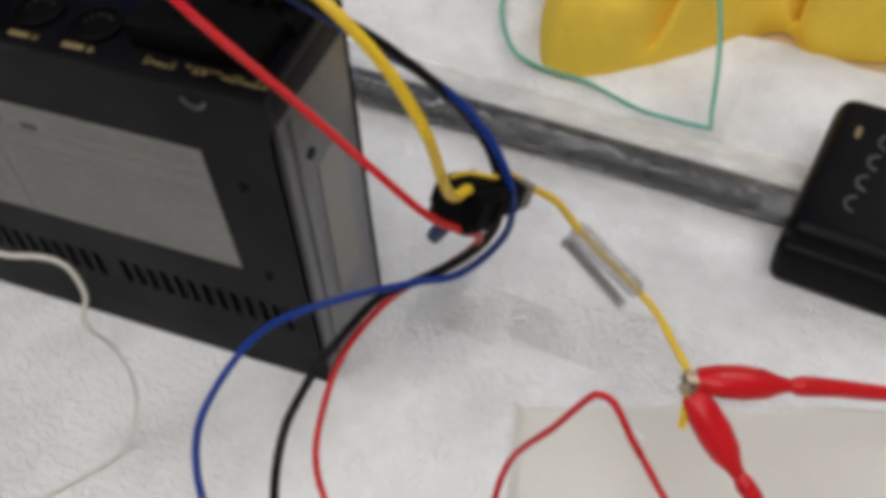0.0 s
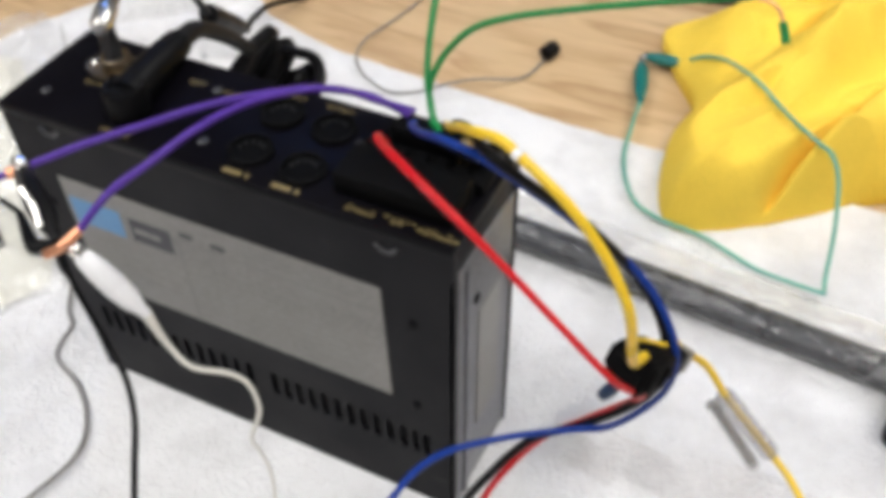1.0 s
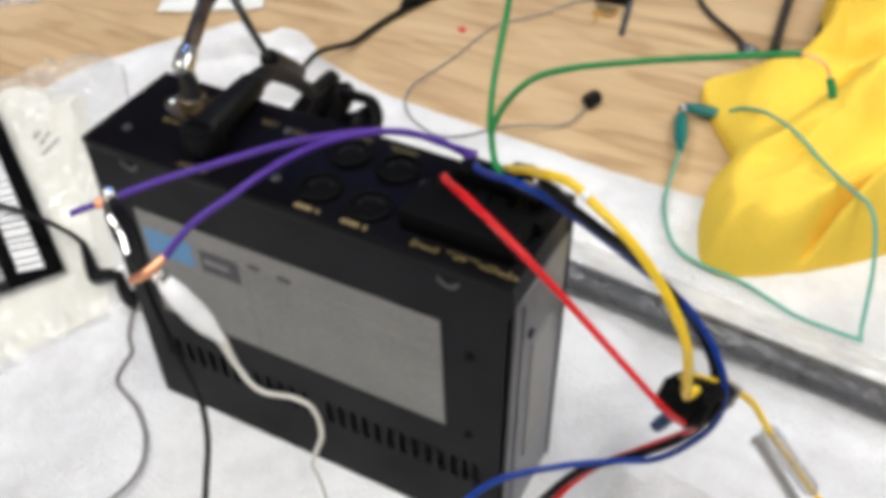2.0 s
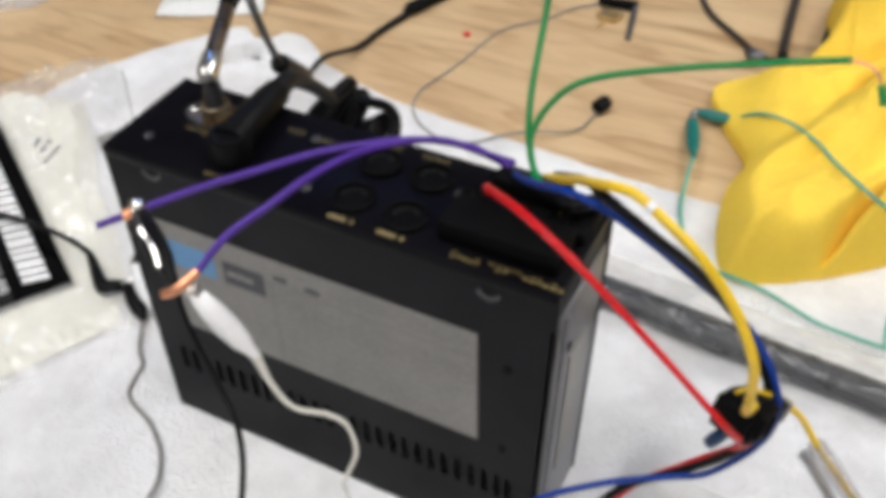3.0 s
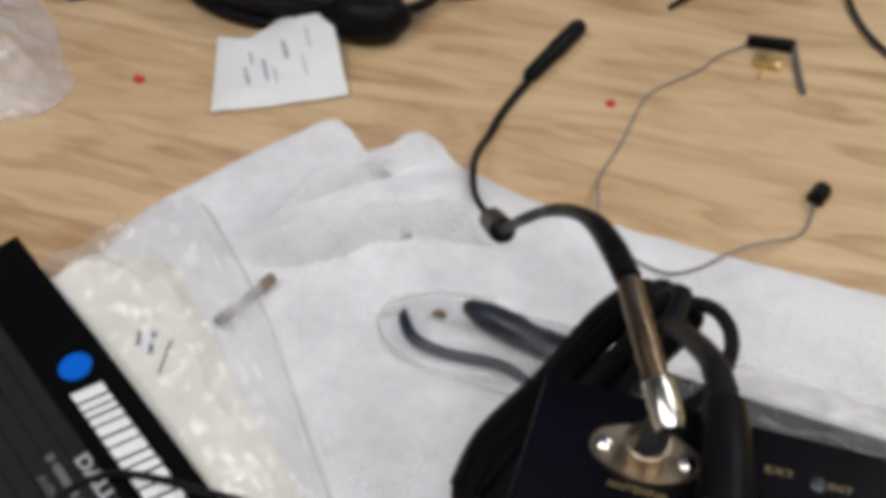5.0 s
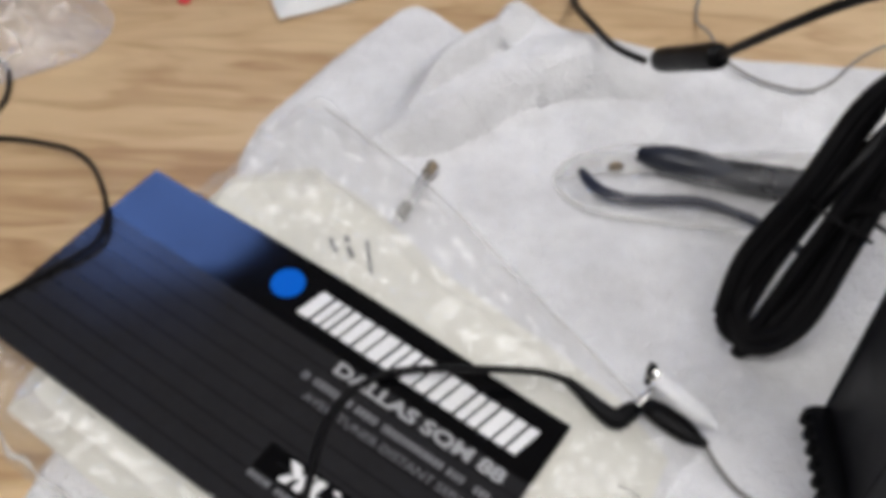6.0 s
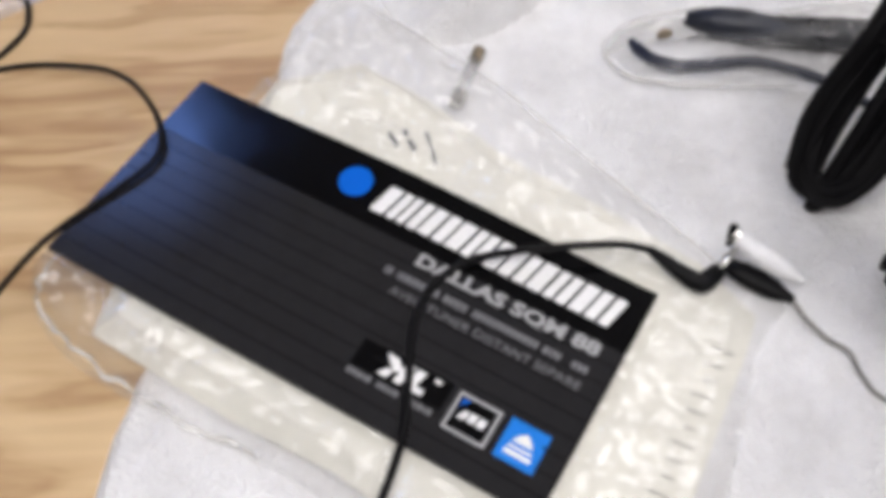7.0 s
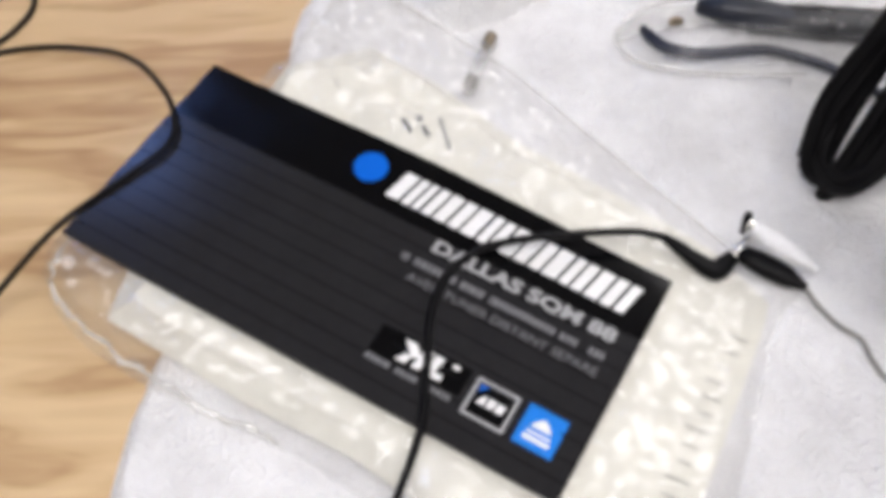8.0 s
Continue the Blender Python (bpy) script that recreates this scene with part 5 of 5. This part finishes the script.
tagged(cable("black_cord", [(-0.4400, -0.0200, -0.0035), (-0.3800, 0.0150, -0.0030), (-0.3560, 0.0400, 0.0040), (-0.3270, 0.0640, 0.0200), (-0.3010, 0.0860, 0.0225), (-0.2870, 0.1000, 0.0230), (-0.2860, 0.1140, 0.0240), (-0.2945, 0.1335, 0.0200), (-0.3130, 0.1610, 0.0080), (-0.3350, 0.1770, 0.0005), (-0.3750, 0.1840, -0.0034), (-0.4300, 0.1700, -0.0034)], 0.0013, BLACK), "thin black cord lying over the corner of the booklet", "cable")
tagged(cable("black_cord", [(-0.4300, 0.1500, -0.0034), (-0.3950, 0.1800, -0.0034), (-0.3790, 0.1970, -0.0034), (-0.3735, 0.2150, -0.0034), (-0.3850, 0.2410, -0.0034), (-0.4200, 0.2550, -0.0034)], 0.0014, BLACK), "thin black cord curled on the bench", "cable")

# ---- the bagged lead behind the radio ----
bagged = thing("bagged_lead", "dark flat lead in a narrow crumpled clear plastic bag", "bagged cable", (0.12, 0.145, 0.001))


def front(x):
    return 0.1478 - 0.083 * (x - 0.019)


under(bagged, part("lead_bar", tube(bmesh.new(), [(-0.034, 0.1690, 0.0070), (-0.010, 0.1640, 0.0070), (0.05, front(0.05) + 0.0105, 0.0070), (0.15, front(0.15) + 0.0100, 0.0070), (0.25, front(0.25) + 0.0095, 0.0075), (0.345, front(0.345) + 0.0095, 0.0070)], [0.0070, 0.0090, 0.0088, 0.0094, 0.0092, 0.0094], 14, 12, flat=0.72), surface("slate_grey_jacket", (0.014, 0.015, 0.019), 0.32, 0.0, 0.5, 90, 400, 0.5, 0.002)))
under(bagged, part("lead_plug", tube(bmesh.new(), [(-0.061, 0.1775, 0.0070), (-0.050, 0.1730, 0.0080), (-0.036, 0.1690, 0.0080), (-0.018, 0.1630, 0.0075)], [0.0030, 0.0068, 0.0075, 0.0050], 12, 8), surface("slate_blue_jacket", (0.014, 0.017, 0.028), 0.4, 0.0, 0.4, 90)))
under(bagged, part("ring_contact", tube(bmesh.new(), [(-0.0745, 0.1685, 0.006), (-0.0715, 0.1695, 0.0065), (-0.0685, 0.1695, 0.006)], [0.0014, 0.0024, 0.0014], 8, 5), TARNISH))
under(bagged, part("cord", tube(bmesh.new(), [(-0.0870, 0.1660, 0.0070), (-0.0850, 0.1600, 0.0075), (-0.0770, 0.1510, 0.0078), (-0.0620, 0.1480, 0.0075), (-0.0380, 0.1490, 0.0070), (-0.0230, 0.1440, 0.0066), (-0.0090, 0.1360, 0.0060), (0.0080, 0.1220, 0.0040)], [0.0016, 0.0028, 0.0030, 0.0026, 0.0026, 0.0022, 0.0022, 0.0022], 10, 7), surface("navy_black_cord", (0.012, 0.016, 0.035), 0.4, 0.0, 0.2)))


def strip_bag(j0, j1):
    bm = bmesh.new()
    n, k = 150, 16
    grid = []
    for i in range(n + 1):
        x = -0.098 + 0.446 * i / n
        end = step(0.0, 0.05, x + 0.098)
        yf = 0.1440 + (front(x) - 0.1440) * step(-0.03, 0.05, x) - 0.006
        wide = 0.046
        pull = math.sqrt(max(0.02, 1 - (1 - min((x + 0.098) / 0.03, 1)) ** 2))
        yf, wide = yf + wide * 0.5 * (1 - pull), wide * pull
        row = []
        for j in range(j0, j1 + 1):
            f = j / k
            y = yf + wide * f + 0.0012 * h(x, f * 0.05, 60, 5)
            z = 0.0165 * math.sin(math.pi * min(f * 1.55, 1.0)) ** 0.7 if f < 0.645 else 0.0
            z = max(z, 0.0040 * (1 - f) ** 0.5 + 0.0022) * (0.35 + 0.65 * end)
            z += (0.0014 * ridge(x, y, 45, 6.2) + 0.0008 * ridge(x, y, 120, 1.2)) * (0.25 + 0.75 * math.sin(math.pi * f))
            row.append(bm.verts.new((x, y, max(z, 0.0008))))
        grid.append(row)
    for i in range(n):
        for j in range(j1 - j0):
            bm.faces.new((grid[i][j], grid[i + 1][j], grid[i + 1][j + 1], grid[i][j + 1]))
    return bm


under(bagged, part("bag_film", strip_bag(0, 10), FILM_THIN, label="thin clear plastic film"))
under(bagged, part("bag_flap", strip_bag(10, 16), FILM_MILKY, label="milky crumpled plastic flap"))
# A thin tube drawn in for the soft shading round the film's end.
under(bagged, part("bag_edge", tube(bmesh.new(), [(-0.050, 0.1885, 0.0030), (-0.075, 0.1845, 0.0030), (-0.092, 0.1760, 0.0028), (-0.0985, 0.1640, 0.0026), (-0.092, 0.1510, 0.0026), (-0.075, 0.1430, 0.0030), (-0.050, 0.1390, 0.0030), (-0.020, 0.1370, 0.0030)], [0.0004, 0.0007, 0.0009, 0.0007, 0.0008, 0.0006, 0.0006, 0.0004], 8, 8), FILM_MILKY, label="thin milky tube standing for shade along the bag's edge"))

# ---- black charger block ----
AM = Matrix.Translation((0.3225, 0.1010, 0.0)) @ pose(0, 0, 0, 0, 0, -8)
ad = thing("charger_block", "black plastic charger block with rows of embossed arcs", "charger", (0.37, 0.13, 0))
under(ad, part("body", box(bmesh.new(), (-0.0060, 0, 0.0), (0.115, 0.082, 0.030), 0.0075, AM, 4), RUBBER))
under(ad, part("front_lip", box(bmesh.new(), (-0.0065, -0.0035, 0.0), (0.116, 0.020, 0.022), 0.0050, AM, 3), RUBBER))
# The arcs are a lighter grey than the body.
ARC_GREY = surface("dark_grey_emboss", (0.06, 0.06, 0.065), 0.5)
for col in range(5):
    for r in range(5):
        cx, cy = 0.0150 + 0.0185 * col + 0.0012 * r, 0.0210 + 0.0122 * r
        arc = [AM @ Vector((cx + 0.0040 * math.cos(a), cy + 0.0040 * math.sin(a), 0.0300)) for a in (math.pi * (0.55 + 0.95 * q / 6) for q in range(7))]
        under(ad, part("embossed_arc", tube(bmesh.new(), arc, 0.0007, 6, 3), ARC_GREY))
under(ad, part("label_mark", box(bmesh.new(), (0.0050, 0.0560, 0.0300), (0.0068, 0.0620, 0.0303), 0, AM), GOLD_PRINT, label="small yellow mark", smooth=False))

# ---- yellow cloth ----
FOLDS = [([(0.205, 0.192), (0.228, 0.206), (0.256, 0.238), (0.300, 0.300), (0.33, 0.38)], 0.022, 0.017), ([(0.190, 0.225), (0.215, 0.262), (0.245, 0.320), (0.262, 0.40)], 0.020, 0.020), ([(0.165, 0.340), (0.195, 0.345), (0.225, 0.365)], 0.006, 0.012), ([(0.205, 0.445), (0.225, 0.480), (0.27, 0.50)], 0.034, 0.020), ([(0.315, 0.248), (0.345, 0.262), (0.39, 0.31)], 0.024, 0.014)]
CREASES = [([(0.237, 0.200), (0.244, 0.217), (0.252, 0.235), (0.262, 0.258), (0.272, 0.282), (0.280, 0.305)], 0.026, 0.0032, 0.010), ([(0.295, 0.229), (0.302, 0.252), (0.311, 0.279), (0.316, 0.301)], 0.030, 0.0045, 0.010), ([(0.225, 0.338), (0.233, 0.361), (0.245, 0.385), (0.262, 0.41)], 0.024, 0.0038, 0.008), ([(0.195, 0.400), (0.220, 0.402), (0.25, 0.420)], 0.016, 0.008, 0.0), ([(0.205, 0.240), (0.222, 0.262), (0.232, 0.30)], 0.006, 0.007, 0.003)]


def cloth_height(x, y, out):
    z = 0.010 + 0.007 * step(0.0, 0.05, out)
    a, b = x * 0.86 - y * 0.51, x * 0.51 + y * 0.86
    z += 0.0085 * noise.noise(Vector((a * 34, b * 7, 3.1))) + 0.0055 * (1 - 2 * abs(noise.noise(Vector((a * 26 + 4, b * 9, 7.7)))))
    for line, hh, w in FOLDS:
        z += hh * math.exp(-(near(x, y, line)[0] / w) ** 2)
    for line, hh, w, lip in CREASES:
        d, side = near(x, y, line)
        ends = step(-0.01, 0.02, math.hypot(x - line[0][0], y - line[0][1]))
        z -= ends * (hh * math.exp(-(d / w) ** 2) - lip * math.exp(-d / 0.022) * step(-0.001, 0.004, -side * d))
    z += 0.0035 * max(0.0, ridge(x, y, 30, 3.7)) ** 2 + 0.0022 * h(x, y, 40, 2.2) + 0.0010 * h(x, y, 110, 6.1)
    lobe = step(0.16, 0.20, x + 0.12 * (y - 0.25))
    z = 0.005 + (z - 0.005) * lobe
    return max(z * math.sqrt(max(0.0, 1 - (1 - min(out / 0.018, 1)) ** 2)), 0.0) + 0.0012


tagged(part("yellow_cloth", patch([(0.200, 0.189), (0.224, 0.195), (0.260, 0.224), (0.296, 0.254), (0.313, 0.242), (0.346, 0.246), (0.40, 0.272), (0.43, 0.36), (0.39, 0.48), (0.30, 0.55), (0.22, 0.54), (0.192, 0.485), (0.200, 0.437), (0.188, 0.400), (0.166, 0.376), (0.146, 0.353), (0.163, 0.318), (0.184, 0.286), (0.181, 0.252), (0.187, 0.214)], (0.262, 0.320), cloth_height, 84, 22, -0.0035), CLOTH), "crumpled yellow microfibre cloth lying half on the towel", "cloth")

# ---- small things on the bench ----
mic = thing("microphone_lead", "thin grey lead with a small black capsule", "cable", (0.0885, 0.308, TOP))
under(mic, cable("lead", [(0.0870, 0.3030, -0.0030), (0.0820, 0.2790, -0.0030), (0.0620, 0.2600, 0.0028), (0.0480, 0.2470, 0.0040), (0.0360, 0.2330, 0.0045), (0.0220, 0.2260, 0.0045), (0.0050, 0.2310, 0.0045), (-0.0060, 0.2380, 0.0050), (-0.0150, 0.2500, 0.0050), (-0.0190, 0.2680, 0.0045), (-0.0225, 0.2900, -0.0030), (-0.0170, 0.3200, -0.0040), (-0.0130, 0.3560, -0.0040), (-0.0080, 0.3730, -0.0040), (0.0140, 0.4000, -0.0040), (0.0240, 0.4180, -0.0036), (0.0390, 0.4330, -0.0030)], 0.0008, GREYW))
under(mic, part("capsule", turned(bmesh.new(), [(0.0030, 0), (0.0048, 0.001), (0.0050, 0.008), (0.0042, 0.0105), (0.001, 0.0108)], along((0.0862, 0.3020, 0.0000), (0.0905, 0.3125, 0.0015)), 16), RUBBER))
under(mic, part("socket_body", box(bmesh.new(), (-0.0145, -0.0035, 0), (0.0140, 0.0035, 0.007), 0.0015, Matrix.Translation((0.0525, 0.4365, TOP)) @ pose(0, 0, 0, 0, 0, 4)), RUBBER))
under(mic, part("metal_leg", tube(bmesh.new(), [(0.0655, 0.4360, 0.0), (0.0690, 0.4200, -0.0020), (0.0745, 0.3950, -0.0030)], 0.0020, 8, 5, flat=0.6), SIDE_STEEL))
under(mic, part("contact", box(bmesh.new(), (-0.0090, -0.0065, 0), (0.0070, 0.0050, 0.004), 0.0008, Matrix.Translation((0.0535, 0.4205, TOP)) @ pose(0, 0, 0, 0, 0, -8)), BRASS))
under(mic, part("contact", box(bmesh.new(), (-0.0012, -0.0075, 0), (0.0012, 0.0075, 0.0012), 0.0004, Matrix.Translation((0.0500, 0.4100, TOP)) @ pose(0, 0, 0, 0, 0, -8)), BRASS))
for x, y, r in ((-0.3010, 0.2960, 0.0036), (-0.0290, 0.3545, 0.0028)):
    tagged(part("plastic_crumb", blob(bmesh.new(), (x, y, TOP + 0.5 * r), (r, r * 0.8, r * 0.55), x * 10, 0.5, None, 2), RED_DOT), "tiny red plastic crumb on the bench", "crumb", "red crumbs")


def packet_height(x, y, out):
    return TOP + 0.0018 + 0.021 * step(0.318, 0.40, y + 0.35 * (x + 0.21)) + 0.0042 * math.sin(math.pi * min(out / 0.022, 1) / 2) + 0.0012 * ridge(x, y, 40, 3)


bm = patch([(-0.2450, 0.2800), (-0.1752, 0.3165), (-0.2170, 0.3890), (-0.2540, 0.3490), (-0.2745, 0.3470)], (-0.226, 0.329), packet_height, 22, 12, None, True)
bmesh.ops.recalc_face_normals(bm, faces=bm.faces)
bmesh.ops.solidify(bm, geom=bm.faces[:], thickness=0.0009)
pk = tagged(part("silica_packet", bm, PAPER_WHITE), "white paper sachet with grey printing, propped on a cable", "sachet")
for x, y, w, l, mt in ((-0.2375, 0.3120, 0.0016, 0.016, SACHET_GREY), (-0.2340, 0.3080, 0.0012, 0.009, SACHET_GREY), (-0.2290, 0.3200, 0.0020, 0.020, SACHET_GREY), (-0.2210, 0.3170, 0.0010, 0.014, SACHET_GREY), (-0.2250, 0.3400, 0.0030, 0.016, SACHET_GREY), (-0.2080, 0.3300, 0.0010, 0.018, SACHET_GREY), (-0.2140, 0.3500, 0.0012, 0.016, SACHET_GREY), (-0.2420, 0.3280, 0.0016, 0.012, SACHET_GREY)):
    bm = bmesh.new()
    for q in range(6):
        a = Matrix.Translation((x, y, 0)) @ pose(0, 0, 0, 0, 0, 32) @ Vector((0, l * (q / 6 - 0.5), 0))
        z = packet_height(a.x, a.y, 0.02)
        box(bm, (-w / 2, 0, -0.0010), (w / 2, l / 6, 0.0005), 0, Matrix.Translation((a.x, a.y, z)) @ pose(0, 0, 0, 0, 0, 32))
    under(pk, part("print_bar", bm, mt, smooth=False))


def hank(center, lx, ly, loops, r, turn, seed, rise):
    rng = random.Random(seed)
    pts = []
    for i in range(loops):
        a0, b0 = lx * rng.uniform(0.72, 1.05), ly * rng.uniform(0.12, 1.05)
        for k in range(9):
            a = 2 * math.pi * k / 9
            p = pose(0, 0, 0, 0, 0, turn) @ Vector((a0 * math.cos(a), b0 * math.sin(a), 0))
            pts.append((center[0] + p.x, center[1] + p.y, center[2] + r + rise * i / loops + rng.uniform(0, 0.004)))
    return pts


lead = thing("coiled_lead", "black mains lead in a loose hank with a moulded plug", "cable", (-0.24, 0.41, TOP))
under(lead, part("cable", tube(bmesh.new(), [(-0.46, 0.352, -0.0020), (-0.40, 0.372, -0.0020), (-0.345, 0.388, 0.0)] + hank((-0.246, 0.393, TOP), 0.070, 0.031, 20, 0.0036, 2, 4, 0.020) + [(-0.178, 0.440, 0.004), (-0.155, 0.432, 0.000), (-0.128, 0.448, -0.001), (-0.09, 0.52, -0.002), (-0.02, 0.57, -0.002)], 0.0036, 9, 5), BLACK))
under(lead, part("plug", tube(bmesh.new(), [(-0.222, 0.384, 0.008), (-0.205, 0.378, 0.010), (-0.187, 0.375, 0.011), (-0.174, 0.379, 0.010), (-0.165, 0.389, 0.008)], [0.010, 0.0145, 0.0158, 0.0140, 0.007], 16, 7), RUBBER))
under(lead, part("cable_end", tube(bmesh.new(), [(-0.168, 0.394, 0.007), (-0.158, 0.408, 0.006), (-0.157, 0.425, 0.005), (-0.172, 0.436, 0.005), (-0.195, 0.432, 0.008)], 0.0036, 9, 6), BLACK))
tagged(part("pen_cap", box(bmesh.new(), (-0.0065, -0.014, 0), (0.0065, 0.010, 0.010), 0.003, Matrix.Translation((-0.3900, 0.3720, TOP)) @ pose(0, 0, 0, 0, 0, 28)), surface("royal_blue_plastic", (0.01, 0.07, 0.45), 0.35)), "small royal blue plastic cap on the bench", "cap")
tagged(cable("test_probe", [(-0.0535, 0.4720, 0.0000), (-0.0440, 0.4870, 0.0010), (-0.0200, 0.5250, 0.0020), (0.02, 0.59, 0.0000)], [0.0036, 0.0046, 0.0042, 0.0030], RUBBER), "black pen shaped test probe lying on the bench", "test probe", "test probes")
tagged(cable("test_probe", [(-0.0130, 0.4580, -0.0020), (0.0000, 0.4790, 0.0000), (0.0200, 0.5100, 0.0005), (0.07, 0.57, 0.0005)], [0.0012, 0.0028, 0.0034, 0.0040], RUBBER), "black pen shaped test probe with a thin point", "test probe", "test probes")
gl = thing("neck_cord", "dark thin cord and slim dark tube lying by the cloth", "cord", (0.16, 0.42, TOP))
under(gl, cable("cord", [(0.0850, 0.6000, -0.0025), (0.0920, 0.5250, -0.0025), (0.0990, 0.4850, -0.0025), (0.1160, 0.4520, -0.0025), (0.1440, 0.4260, -0.0025), (0.1620, 0.4080, -0.0020), (0.1760, 0.4080, -0.0010), (0.1920, 0.4120, 0.0000), (0.1970, 0.4280, 0.0010), (0.1960, 0.4600, 0.0000), (0.2000, 0.5300, 0.0010)], 0.0021, surface("dark_brown_cord", (0.030, 0.022, 0.018), 0.5)))
under(gl, part("clasp", blob(bmesh.new(), (0.1590, 0.4070, 0.0), (0.0070, 0.0045, 0.0035), 2.0, 0.3), SIDE_STEEL, label="small grey metal clasp"))
under(gl, part("tube", tube(bmesh.new(), [(0.1755, 0.4120, 0.0010), (0.1700, 0.4550, 0.0010), (0.1640, 0.5150, 0.0010)], 0.0032, 12, 6), surface("brown_black_tube", (0.025, 0.018, 0.016), 0.35)))
under(gl, part("tube_cap", blob(bmesh.new(), (0.1635, 0.5200, 0.0012), (0.0036, 0.0050, 0.0034), 4.0, 0.1), CHROME, label="shiny end cap"))


# ---- plastic wrapping ----
def wrap_height(x, y, out):
    return TOP + 0.0015 + (0.014 + 0.012 * h(x, y, 14, 3.0) + 0.010 * ridge(x, y, 34, 5.0) + 0.004 * ridge(x, y, 80, 1.0)) * step(0, 0.05, out)


wrap = tagged(part("plastic_wrapping", patch([(-0.340, 0.250), (-0.336, 0.280), (-0.360, 0.305), (-0.385, 0.335), (-0.410, 0.352), (-0.46, 0.365), (-0.53, 0.33), (-0.54, 0.26), (-0.47, 0.215), (-0.40, 0.215), (-0.372, 0.228)], (-0.43, 0.285), wrap_height, 34, 7), BUBBLE), "crumpled clear plastic wrapping lying on the bench", "plastic wrapping")
# ---- folded white cloth under the red clips ----
tagged(part("folded_napkin", patch([(0.2425, 0.0120), (0.2445, 0.0140), (0.30, 0.034), (0.36, 0.052), (0.44, 0.066), (0.46, 0.0), (0.45, -0.12), (0.36, -0.16), (0.28, -0.15), (0.262, -0.07), (0.250, -0.022)], (0.35, -0.04), lambda x, y, out: 0.0008 + 0.0030 * step(0, 0.004, out) + 0.0006 * h(x, y, 40, 2), 26, 8, 0.0004), surface("ivory_napkin", (0.68, 0.66, 0.61), 0.9, 0.0, 0.05, 20, 900, 0.4)), "folded ivory paper napkin lying on the towel", "napkin")
